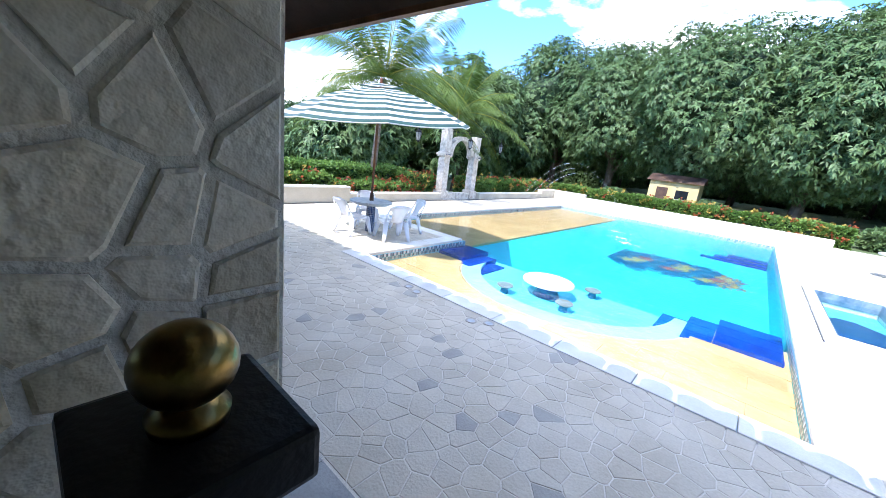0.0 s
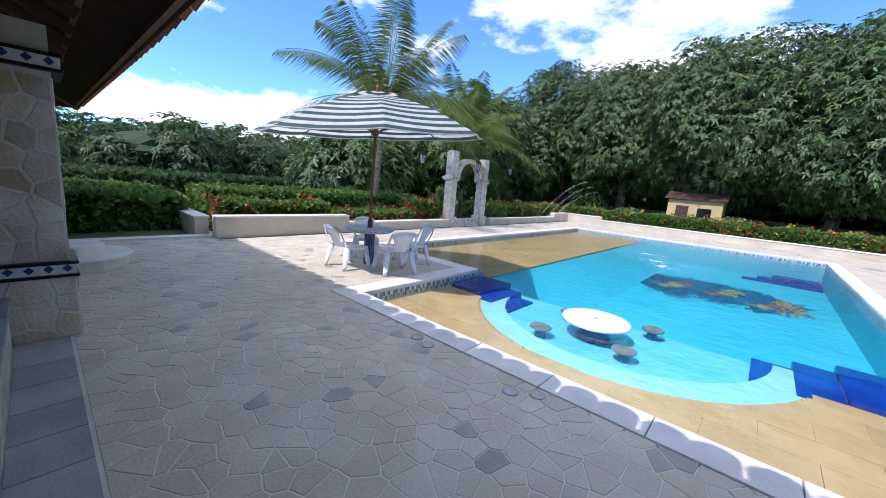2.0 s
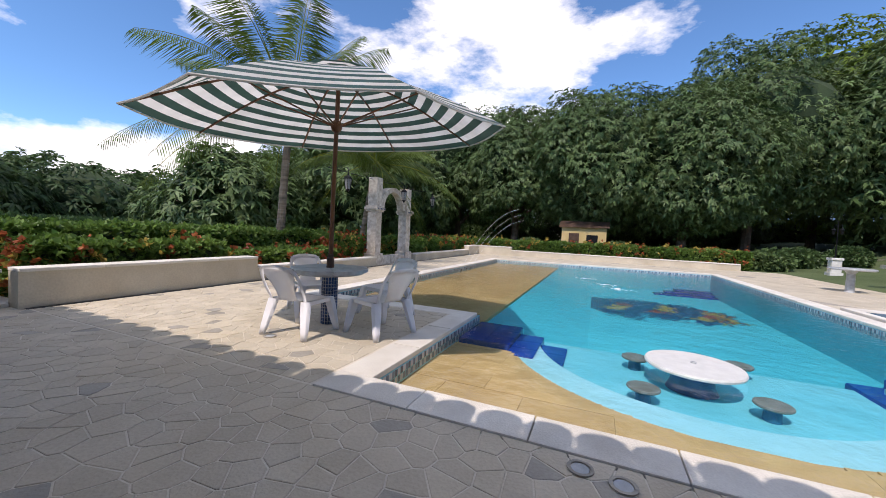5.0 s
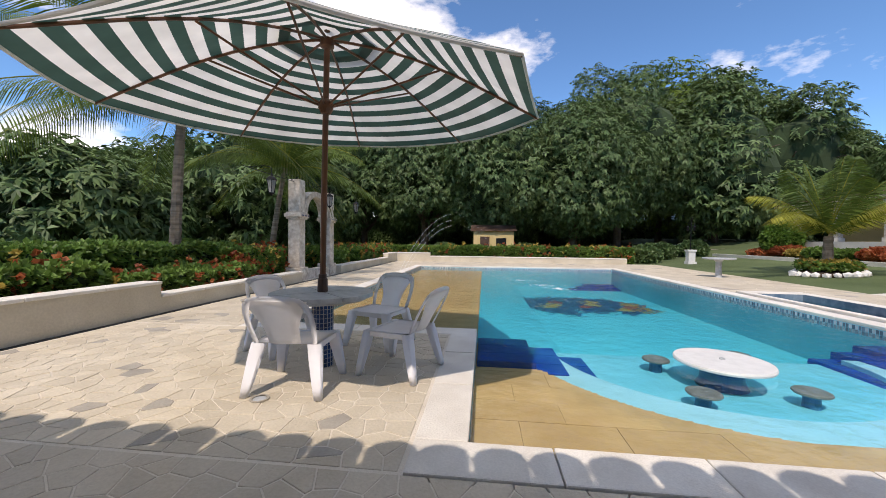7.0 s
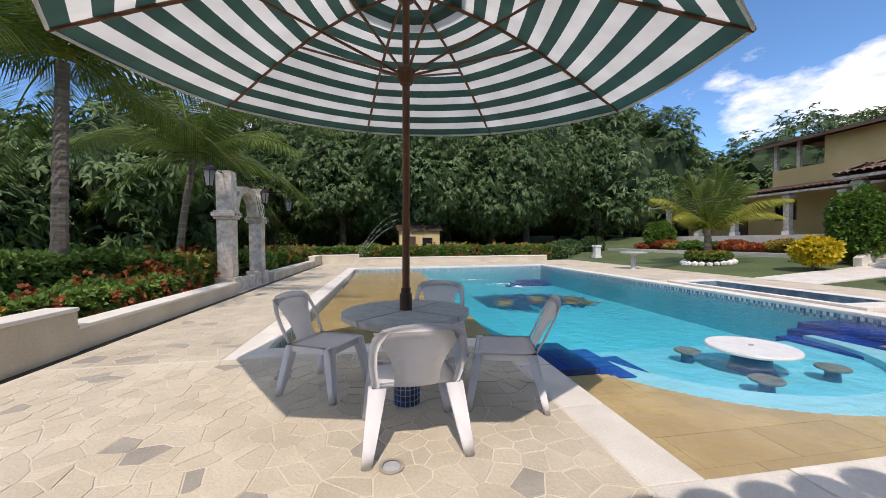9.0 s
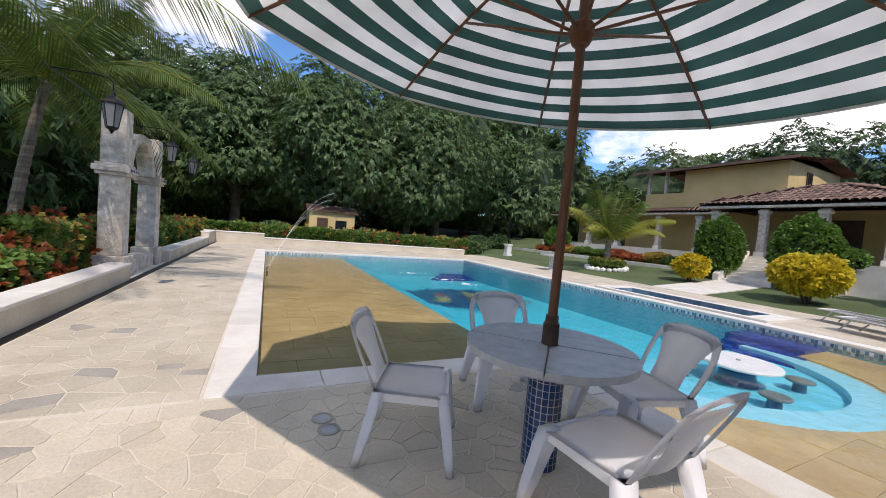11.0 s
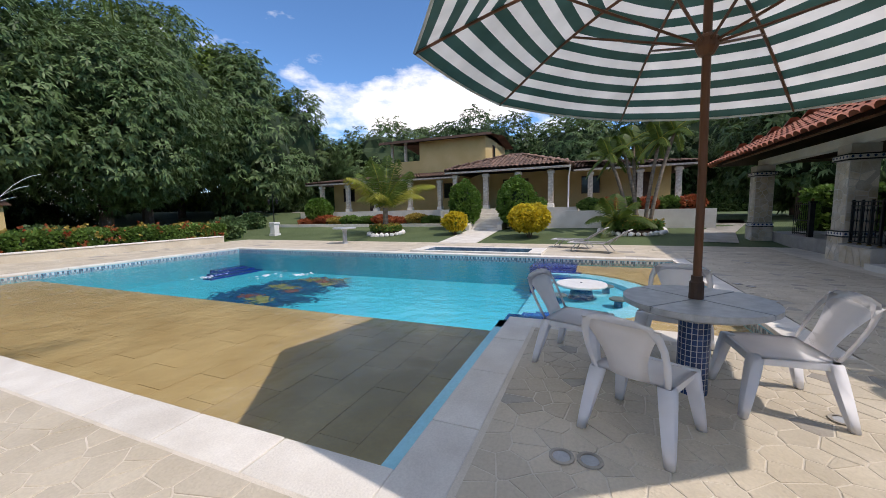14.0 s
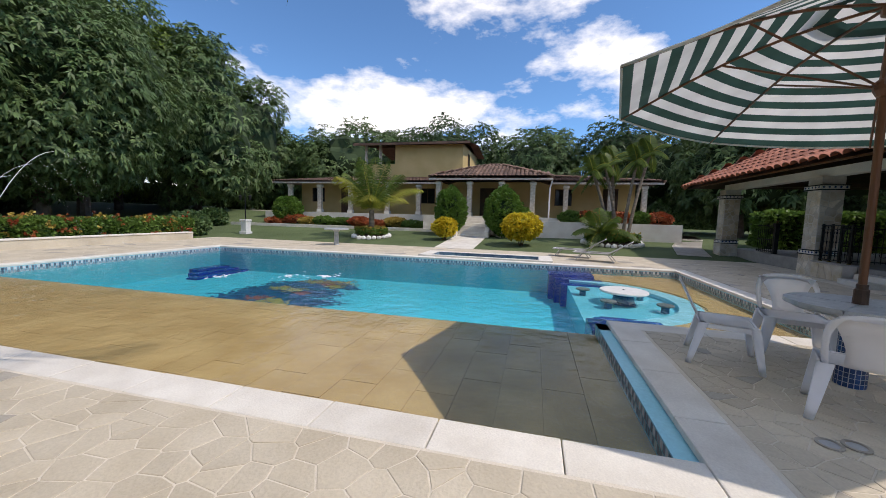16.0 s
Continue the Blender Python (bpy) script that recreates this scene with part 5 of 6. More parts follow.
hedge("hedge", "green scrub in front of the far pasture", -26, -16, -21, 20, 0.9, "farleaf", 8, (), 22, 0.4, -1.7)
for i, (x0, y0, x1, y1, zt) in enumerate(hedge_rows):
    hedge("thicket", "dark tangled thicket at the end of the garden", x0, y0, x1, y1, zt, "mango", 90 + i, (), 18, 0.45)
hedge("hedge", "tall clipped hedge behind the pavilion", -8, -17.2, 20, -15.6, 2.1, "hedge", 9, (), 60, 0.2)
hedge("hedge", "tall clipped hedge beside the garden path", 14.5, -15.4, 16.0, -6.5, 2.0, "hedge", 10, (), 60, 0.2)


def frond_arrays(rng, base, a, lift, length, droop, leaf=0.5, pairs=92):
    """One arching palm leaf: leaflets in pairs along a bent stem."""
    d = np.array([math.cos(a), math.sin(a), 0.0])
    side = np.array([-math.sin(a), math.cos(a), 0.0])
    s = np.linspace(0, 1, pairs)
    hor = length * (s * math.cos(lift) + 0.0)
    ver = length * (s * math.sin(lift)) - droop * length * s ** 2.2
    pts = base + d * hor[:, None] + np.array([0, 0, 1.0]) * ver[:, None]
    vs = []
    for i in range(3, pairs):
        u = s[i]
        ll = leaf * (0.35 + 1.0 * math.sin(math.pi * min(1, 0.12 + 0.88 * u)) ** 0.6) * rng.uniform(0.85, 1.1)
        fw = pts[i] - pts[i - 1]
        fw /= np.linalg.norm(fw)
        for k in (-1, 1):
            w = side * k * 0.8 + fw * 0.55 + np.array([0, 0, -0.42 - 0.25 * rng.random()])
            w /= np.linalg.norm(w)
            tip = pts[i] + w * ll
            tip[2] -= 0.12 * ll
            mid = pts[i] + w * ll * 0.45
            vs += [pts[i], mid + fw * 0.017, tip, mid - fw * 0.017]
    v = np.array(vs)
    return (v, np.arange(len(v)).reshape(-1, 4)), pts


def palm(name, at, trunk_h, lean, length, n, seed, label, leaf=0.5, r=0.14, material="frond", z=None, low=-0.35, group="", yellow=0, sag=1.0):
    rng = np.random.default_rng(seed)
    x, y = at
    z = ground_z(x, y) if z is None else z
    t = thing(name, (x, y, z), label, "palm tree", group)
    top = np.array([lean[0], lean[1], trunk_h])
    bm = bmesh.new()
    k = max(4, int(trunk_h / 0.12))
    pts = [(lean[0] * (i / k) ** 1.5, lean[1] * (i / k) ** 1.5, -0.1 + (trunk_h + 0.1) * i / k) for i in range(k + 1)]
    tube(bm, pts, [r * (1.25 - 0.35 * i / k) * (1.06 if i % 2 else 0.95) for i in range(k + 1)], 10)
    part("trunk", bm, "palmbark", t)
    for i in range(n):
        a = 2.4 * i + rng.uniform(-0.2, 0.2)
        u = i / (n - 1)
        lift = 1.35 - (1.35 - low) * u + rng.uniform(-0.1, 0.1)
        (v, q), sp = frond_arrays(rng, top + np.array([0, 0, 0.1]), a, lift, length * rng.uniform(0.85, 1.1), (0.25 + 0.5 * u) * sag, leaf)
        f = arrays("frond", v, q, "frond_y" if i >= n - yellow or material == "frond_y" else material, t)
        st = bmesh.new()
        sub = list(range(0, len(sp), 6)) + [len(sp) - 1]
        tube(st, [tuple(sp[j]) for j in sub], [0.028 * (1 - 0.85 * m / (len(sub) - 1)) for m in range(len(sub))], 5)
        part("stem", st, "frond_y", f)
    return t


palm("coconut_palm", (-7.7, 6.0), 4.9, (-0.2, 0.5), 4.9, 26, 5, "coconut palm with a ringed grey trunk behind the hedge", 0.85, 0.115, low=0.0, sag=0.75)
palm("coconut_palm", (-8.6, 11.6), 4.3, (0.35, 0.5), 4.3, 20, 6, "shorter leaning coconut palm beside the arch", 0.7, 0.105, low=-0.05, sag=0.8)


# ---- house ----
FLOOR = 1.5


def porch_column(house, x, y, z0=FLOOR, z1=3.72):
    c = part("column", newbox((x - 0.15, y - 0.15, z0), (x + 0.15, y + 0.15, z1), 0.02), "coral", house)
    part("capital", newbox((x - 0.2, y - 0.2, z1 - 0.22), (x + 0.2, y + 0.2, z1 - 0.06), 0.02), "cream", c)
    part("plinth", newbox((x - 0.2, y - 0.2, z0), (x + 0.2, y + 0.2, z0 + 0.22), 0.02), "cream", c)


def house_window(house, x, y, z, w, h, name="window"):
    f = bmesh.new()
    for a, b in (((-w / 2, 0), (-w / 2 + 0.06, h)), ((w / 2 - 0.06, 0), (w / 2, h)), ((-w / 2 + 0.06, 0), (w / 2 - 0.06, 0.06)), ((-w / 2 + 0.06, h - 0.06), (w / 2 - 0.06, h)), ((-0.025, 0.06), (0.025, h - 0.06))):
        box(f, (x - 0.05, y + a[0], z + a[1]), (x + 0.03, y + b[0], z + b[1]))
    win = part(name, f, "darkwood", house)
    part("pane", newbox((x - 0.01, y - w / 2 + 0.06, z + 0.06), (x + 0.0, y + w / 2 - 0.06, z + h - 0.06)), "darkglass", win)


def house():
    t = thing("house", (22, 11, FLOOR), "ochre yellow hacienda with a columned porch and tiled roofs", "house")
    t.matrix_basis = Matrix.Identity(4)
    part("plinth", newbox((17.0, 2.8, 0.0), (34, 11.2, FLOOR)), "cream", t)
    part("plinth", newbox((19.6, -3.2, 0.0), (34, 2.797, FLOOR - 0.002)), "cream", t)
    part("plinth", newbox((19.6, 11.203, 0.0), (34, 25.5, FLOOR - 0.002)), "cream", t)
    wall = part("wall", newbox((22.6, -2.6, FLOOR), (33, 24.2, 4.3)), "yellow", t)
    for y in (22.5, 17.0, 12.6, 2.2):
        house_window(t, 22.6, y, FLOOR + 0.9, 1.2, 1.2)
    for y, w in ((7.4, 1.9), (-1.0, 1.0), (19.8, 1.0)):
        d = part("door", newbox((22.54, y - w / 2, FLOOR), (22.58, y + w / 2, FLOOR + 2.15)), "darkwood", t)
        part("panel", newbox((22.52, y - w / 2 + 0.12, FLOOR + 0.2), (22.539, y - 0.05, FLOOR + 1.95), 0.004), "darkwood", d)
        part("panel", newbox((22.52, y + 0.05, FLOOR + 0.2), (22.539, y + w / 2 - 0.12, FLOOR + 1.95), 0.004), "darkwood", d)
    for y in (4.35, 6.25, 8.3, 10.35):
        porch_column(t, 17.6, y)
    for y in (12.6, 15.1, 18.2, 20.9, 23.6):
        porch_column(t, 20.3, y)
    for y in (2.2, -0.6, -2.6):
        porch_column(t, 20.3, y)
    # upper storey
    up = part("upper_wall", newbox((24.0, 10.1, 4.2), (31, 16.0, 7.33)), "yellow", t)
    part("balcony_wall", newbox((24.0, 16.003, 4.2), (31, 18.9, 5.75)), "yellow", t)
    for x, y in ((24.12, 18.75), (24.12, 17.4)):
        part("balcony_post", newbox((x - 0.1, y - 0.1, 5.75), (x + 0.1, y + 0.1, 7.4), 0.01), "coral", t)
    f = bmesh.new()
    box(f, (26.2, 10.03, 5.6), (26.9, 10.09, 6.9))
    wd = part("window", f, "darkwood", t)
    part("pane", newbox((26.28, 10.015, 5.7), (26.82, 10.028, 6.8)), "darkglass", wd)
    ac = part("air_conditioner", newbox((28.2, 9.65, 5.3), (28.95, 10.09, 5.85), 0.02), "white", t)
    part("grille", newbox((28.25, 9.63, 5.36), (28.7, 9.648, 5.8)), "granite", ac)
    # low-pitched upper roof
    rf = bmesh.new()
    vs = [rf.verts.new(p) for p in ((23.2, 9.4, 7.3), (23.2, 19.5, 7.3), (27.5, 19.5, 7.85), (27.5, 9.4, 7.85), (31.8, 9.4, 7.3), (31.8, 19.5, 7.3))]
    rf.faces.new((vs[0], vs[1], vs[2], vs[3])), rf.faces.new((vs[3], vs[2], vs[5], vs[4]))
    bmesh.ops.solidify(rf, geom=list(rf.faces), thickness=0.12)
    part("upper_roof", rf, "tile_old", t)
    gb = bmesh.new()
    gb.faces.new([gb.verts.new(p) for p in ((24.0, 10.1, 7.33), (27.5, 10.1, 7.74), (31, 10.1, 7.33))])
    bmesh.ops.solidify(gb, geom=list(gb.faces), thickness=0.1)
    part("gable", gb, "yellow", t)
    part("fascia", newbox((23.12, 9.4, 7.22), (23.2, 19.5, 7.4)), "tile_old", t)
    roof_tiles(t, "tile_old", 23.2, 19.5, 7.34, (0, -1, 0), (4.3, 0, 0.43), 10.1, 4.4, 0.26, 0.5)
    # white gutters and eaves
    for a, b in (((17.05, 3.2), (17.2, 10.9)), ((19.85, 10.9), (20.0, 25.0)), ((19.85, -3.6), (20.0, 3.2))):
        part("gutter", newbox((a[0], a[1], 3.74), (b[0], b[1], 3.86), 0.03), "coral", t)
    part("downpipe", tube(bmesh.new(), [(17.12, 3.25, 3.7), (17.3, 3.3, 3.45), (17.5, 3.35, 3.3), (17.5, 3.35, 0.9)], 0.045, 8), "white", t)


house()
hip_roof("house_roof", "dark weathered tile roof over the long house", 19.9, -3.6, 35.5, 25.0, 3.86, 1.25, "tile_old", "darkwood", ("w", "s"), 0.26, 0.5)
porch = hip_roof("house_roof", "dark tiled roof over the projecting porch", 17.1, 3.2, 24.0, 10.9, 3.9, 1.15, "tile_old", "darkwood", ("w", "s", "n"), 0.26, 0.5)


def house_front():
    t = thing("garden_steps", (15.1, 7.7, ground_z(15, 7.7)), "pale stone garden steps with sloping cheek walls", "steps")
    t.matrix_basis = Matrix.Identity(4)
    for k in range(7):
        part("step", newbox((15.05 + 0.3 * k, 6.9, 0.1), (15.35 + 0.3 * k, 8.5, 0.42 + 0.155 * k), 0.012), "coping", t)
    for y in (6.65, 8.52):
        bm = bmesh.new()
        lo = [bm.verts.new(p) for p in ((14.8, y, 0.1), (14.8, y, 0.6), (16.9, y, 1.72), (17.15, y, 1.72), (17.15, y, 0.1))]
        hi = [bm.verts.new((v.co.x, y + 0.24, v.co.z)) for v in lo]
        bm.faces.new(lo), bm.faces.new(hi[::-1])
        for i in range(5):
            bm.faces.new((lo[i], lo[(i + 1) % 5], hi[(i + 1) % 5], hi[i]))
        part("cheek_wall", bm, "cream", t)
    for a, b, h in (((15.9, -3.4), (16.2, 6.6), 1.28), ((16.6, 8.85), (16.85, 26.0), 0.6)):
        w = part("retaining_wall", newbox((a[0], a[1], 0.0), (b[0], b[1], h)), "cream", None, "low pale retaining wall before the house")
        tagged(w, category="garden wall", kind="structure")
    tagged(part("planter_soil", newbox((16.203, -3.4, 0.0), (19.6, 2.79, 1.2)), "soil", None, "dark planted soil bed before the porch"), category="soil", kind="structure")
    tagged(part("round_planter", lathe(bmesh.new(), [(0, 0), (0.75, 0), (0.75, 1.2), (0.8, 1.22), (0.8, 1.3), (0, 1.3)], 28, (15.7, 5.6, 0.1)), "cream", None, "round pale stone planter by the steps"), category="planter")
    path = bmesh.new()
    n = 10
    xs = [10.42 + (15.05 - 10.42) * k / n for k in range(n + 1)]
    for a, b in zip(xs, xs[1:]):
        lo = [path.verts.new(p) for p in ((a + 0.01, 6.8, ground_z(a, 7) + 0.03), (b - 0.01, 6.8, ground_z(b, 7) + 0.03), (b - 0.01, 8.6, ground_z(b, 7) + 0.03), (a + 0.01, 8.6, ground_z(a, 7) + 0.03))]
        f = path.faces.new(lo)
        ex = bmesh.ops.extrude_face_region(path, geom=[f])
        for v in ex["geom"]:
            if isinstance(v, bmesh.types.BMVert):
                v.co.z -= 0.12
    tagged(part("garden_path", path, "coping", None, "pale concrete path from the pool to the steps"), category="path", kind="structure")
    walk_bm = bmesh.new()
    pts = [(11.2, -2.9), (14.0, -3.6), (18.0, -5.2), (23.0, -6.6)]
    for (ax, ay), (bx, by) in zip(pts, pts[1:]):
        q = [(ax, ay), (bx, by), (bx + 0.2, by + 1.2), (ax + 0.2, ay + 1.2)]
        walk_bm.faces.new([walk_bm.verts.new((x, y, ground_z(x, y) + 0.045)) for x, y in q])
    bmesh.ops.solidify(walk_bm, geom=list(walk_bm.faces), thickness=0.08)
    tagged(part("garden_path", walk_bm, "coping", None, "pale curving path towards the back garden"), category="path", kind="structure")
    dr = bmesh.new()
    pts = [(-2, 37.5), (4, 37.2), (11, 34.5), (17, 30.5), (24, 28.0), (36, 27.0)]
    for (ax, ay), (bx, by) in zip(pts, pts[1:]):
        q = [(ax, ay), (bx, by), (bx + 0.6, by + 3.2), (ax + 0.6, ay + 3.2)]
        dr.faces.new([dr.verts.new((x, y, ground_z(x, y) + 0.06)) for x, y in q])
    tagged(part("driveway", dr, "drive", None, "dusty beige driveway under the trees"), category="driveway", kind="structure")


house_front()


def bush(name, at, rx, h, seed, material, label, category="bush", lift=0.0, dens=1.0, size=0.14, stem=False, z=None, group=""):
    rng = np.random.default_rng(seed)
    z = ground_z(*at) if z is None else z
    t = thing(name, (*at, z), label, category, group)
    # solid filler coloured like inner shade; lime green under yellow leaves
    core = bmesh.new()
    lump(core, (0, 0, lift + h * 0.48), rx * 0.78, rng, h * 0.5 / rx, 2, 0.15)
    part("dark_filler", core, "core" if material != "ybush" else "lime", t)
    n = int(900 * dens)
    o = on_ball(rng, n)
    shape = 1.0 + 0.12 * np.sin(o[:, :1] * 5 + seed) * np.cos(o[:, 1:2] * 6)
    p = o * shape * rng.uniform(0.82, 1.04, (n, 1)) * np.array([rx, rx, h * 0.5]) + np.array([0, 0, lift + h * 0.5])
    v, q = leaves(rng, p, o, size, 6, 0.35)
    tagged(arrays("leaves", v, q, material, t), kind="stuff")
    st = bmesh.new()
    for k in range(4):
        a = k * 1.6
        tube(st, [(0.03 * math.cos(a), 0.03 * math.sin(a), -0.1), (0.3 * rx * math.cos(a), 0.3 * rx * math.sin(a), lift + h * 0.4)], [0.035, 0.02], 6)
    part("stems", st, "bark", t)
    return t


bush("topiary_bush", (15.6, 9.05), 0.86, 2.6, 1, "topiary", "clipped round green topiary bush beside the steps", "bush", 0.15, 2.2, 0.13, group="topiary beside the steps")
bush("topiary_bush", (15.15, 5.9), 0.94, 2.6, 2, "topiary", "clipped round green topiary bush on the other side of the steps", "bush", 0.2, 2.4, 0.13, group="topiary beside the steps")
bush("yellow_bush", (13.2, 8.8), 0.6, 0.85, 3, "ybush", "small bright yellow variegated shrub on the lawn", "bush", 0.3, 0.5, 0.15)
bush("yellow_bush", (12.3, 4.75), 0.88, 1.15, 4, "ybush", "large bright yellow rounded shrub by the path", "bush", 0.38, 1.2, 0.15)
bush("green_bush", (18.6, 22.6), 1.0, 1.9, 5, "topiary", "round green bush at the corner of the house", "bush", 0.0, 1.6, 0.16)
for i in range(9):
    y = 12.3 + 1.35 * i
    bush("porch_shrub", (18.2 + 0.25 * math.sin(i * 2.1), y), 0.75, 0.42 + 0.14 * (i % 2), 20 + i, ("hedge", "red", "orange")[(i * 2) % 5 % 3], "low colourful shrub along the house front", "bush", 0, 0.6, 0.13, group="shrubs along the house front")
for i in range(6):
    bush("porch_shrub", (17.0 + 0.2 * math.sin(i), -2.6 + 0.95 * i), 0.58, 0.7, 40 + i, ("red", "hedge")[i % 2], "red-leaved shrub in the bed before the porch", "bush", 0, 0.6, 0.12, z=1.2, group="shrubs before the porch")
bush("planter_plant", (15.7, 5.0), 0.55, 0.6, 61, "hedge", "leafy plant in the round stone planter", "plant", 0, 0.5, 0.15, z=1.4)
for i, (x, y) in enumerate(((10.6, 23.0), (12.8, 25.5), (15.5, 26.5), (3.2, 24.6), (-2.8, 24.4))):
    bush("dark_shrub", (x, y), 0.9, 1.1, 70 + i, "mango", "dark leafy shrub in the shade of the mango trees", "bush", 0, 0.7, 0.22, group="shrubs under the trees")


def palm_island(c, r, seed, label):
    x, y = c
    z = ground_z(x, y)
    t = thing("planter_ring", (x, y, z), label, "planter")
    n = int(2 * math.pi * r / 0.27)
    rng = random.Random(seed)
    for k in range(n):
        a = 2 * math.pi * k / n
        bm = bmesh.new()
        lump(bm, (r * math.cos(a), r * math.sin(a), 0.08 + ground_z(x + r * math.cos(a), y) - z), 0.14 + rng.uniform(-0.02, 0.03), np.random.default_rng(seed * 100 + k), 0.85, 1, 0.3)
        part("stone", bm, "pebble", t)
    part("soil_mound", lathe(bmesh.new(), [(r - 0.05, -0.1), (r - 0.1, 0.1), (0.5 * r, 0.22), (0, 0.26)], 28), "soil", t)
    nrg = np.random.default_rng(seed)
    m = int(900 * r * r)
    a, d = nrg.random(m) * 2 * math.pi, np.sqrt(nrg.random(m)) * (r - 0.1)
    p = np.c_[d * np.cos(a), d * np.sin(a), 0.2 + nrg.random(m) * 0.28]
    o = np.tile((0, 0, 1.0), (m, 1))
    v, q = leaves(nrg, p, o, 0.13, 6, 0.4)
    tagged(arrays("ground_cover", v, q, "hedge", t), kind="stuff")
    k = m // 4
    v, q = leaves(nrg, p[:k] + (0, 0, 0.08), o[:k], 0.12, 6, 0.2)
    tagged(arrays("bright_leaves", v, q, "orange", t), kind="stuff")


palm_island((13.1, 13.0), 0.98, 3, "round bed edged with white stones under a young palm")
palm("young_palm", (13.1, 13.0), 1.5, (0.0, 0.0), 3.7, 14, 8, "young coconut palm with yellow-green fronds in a stone ringed bed", 0.62, 0.15, "frond", None, 0.62, yellow=5, sag=0.62)
palm_island((14.3, 0.3), 1.35, 5, "flower bed edged with white stones under slender palms")
for i, (dx, dy, h, lx, ly) in enumerate(((0.1, 0.0, 3.9, 0.5, 0.7), (0.25, -0.3, 4.2, 0.3, -0.5), (-0.1, -0.45, 4.6, 0.9, -1.0), (0.3, 0.35, 3.6, -0.2, 1.0), (0.5, 0.1, 4.4, 1.1, 0.1))):
    palm("slender_palm", (14.6 + dx, 0.0 + dy), h, (lx, ly), 1.25, 7, 60 + i, "slender grey-stemmed palm in a clump on the lawn", 0.30, 0.075, "frond", None, -0.3, "slender palm clump")
palm("young_palm", (13.6, 0.9), 0.5, (0.0, 0.1), 1.9, 11, 77, "small arching palm in the stone-edged bed", 0.42, 0.1, "frond", None, 0.2)


# ---- lawn and pool furniture ----
def pedestal_table():
    t = thing("stone_pedestal_table", (9.2, 12.9, 0), "round grey stone table on a single pedestal beside the pool", "table")
    part("tabletop", lathe(bmesh.new(), [(0, 0.70), (0.52, 0.70), (0.55, 0.72), (0.55, 0.75), (0.53, 0.77), (0, 0.775)], 32), "granite", t)
    part("pedestal", lathe(bmesh.new(), [(0, 0), (0.13, 0), (0.11, 0.05), (0.10, 0.6), (0.17, 0.7), (0, 0.7)], 18), "granite", t)


pedestal_table()


def garden_lamp():
    x, y = 12.3, 20.7
    t = thing("garden_lamp", (x, y, ground_z(x, y)), "black iron lamp post on a white pedestal at the lawn corner", "lamp")
    bm = bmesh.new()
    box(bm, (-0.24, -0.24, -0.05), (0.24, 0.24, 0.14), 0.02)
    box(bm, (-0.19, -0.19, 0.14), (0.19, 0.19, 0.72), 0.03)
    box(bm, (-0.23, -0.23, 0.72), (0.23, 0.23, 0.84), 0.025)
    part("pedestal", bm, "marble", t)
    part("post", tube(bmesh.new(), [(0, 0, 0.84), (0, 0, 2.6)], [0.035, 0.022], 8), "iron", t)
    for s in (-1, 1):
        part("arm", tube(bmesh.new(), [(0, 0, 2.3), (0, s * 0.18, 2.45), (0, s * 0.32, 2.42), (0, s * 0.34, 2.3)], 0.012, 6), "iron", t)
        lamp = part("lantern", lathe(bmesh.new(), [(0, 0.36), (0.03, 0.3), (0.11, 0.24), (0.08, 0.22), (0.05, 0.02), (0, 0)], 6, (0, s * 0.34, 1.95)), "iron", t)
    part("crown_scroll", tube(bmesh.new(), [(0, 0.12 * math.cos(a), 2.68 + 0.12 * math.sin(a)) for a in [k * 0.4 for k in range(16)]], 0.01, 5), "iron", t)


garden_lamp()


def lounger(p, q):
    d = math.degrees(math.atan2(q[1] - p[1], q[0] - p[0]))
    t = thing("sun_lounger", (p[0], p[1], 0.006), "grey mesh sun lounger with a raised back on the pool deck", "sun lounger", "sun loungers by the small pool", rz=d)
    L, w = 1.85, 0.3
    def zz(x):
        return 0.3 if x < 1.15 else 0.3 + (x - 1.15) * 0.62
    sl = bmesh.new()
    rows = [[sl.verts.new((x, s * (w - 0.02), zz(x) - 0.025 * math.sin(math.pi * min(1, x / 1.15)))) for s in (-1, 0, 1)] for x in [0.03 + 1.8 * k / 12 for k in range(13)]]
    for a, b in zip(rows, rows[1:]):
        for i in range(2):
            sl.faces.new((a[i], a[i + 1], b[i + 1], b[i]))
    bmesh.ops.solidify(sl, geom=list(sl.faces), thickness=0.012)
    part("sling", sl, "grey", t)
    for s in (-1, 1):
        part("side_rail", tube(bmesh.new(), [(0, s * w, 0.3), (1.15, s * w, 0.3), (L, s * w, zz(L))], 0.017, 8), "grey", t)
        part("front_leg", tube(bmesh.new(), [(0.3, s * w, 0.3), (0.08, s * w, 0.017)], 0.015, 8), "grey", t)
        part("rear_leg", tube(bmesh.new(), [(1.1, s * w, 0.3), (1.35, s * w, 0.017)], 0.015, 8), "grey", t)
        part("back_prop", tube(bmesh.new(), [(1.5, s * (w - 0.03), zz(1.5)), (1.3, s * (w - 0.03), 0.3)], 0.01, 6), "grey", t)
    for x in (0.0, L):
        part("cross_bar", tube(bmesh.new(), [(x, -w, zz(x)), (x, w, zz(x))], 0.016, 8), "white", t)


lounger((9.35, 3.35), (8.9, 1.6))
lounger((8.2, 2.7), (7.7, 0.95))


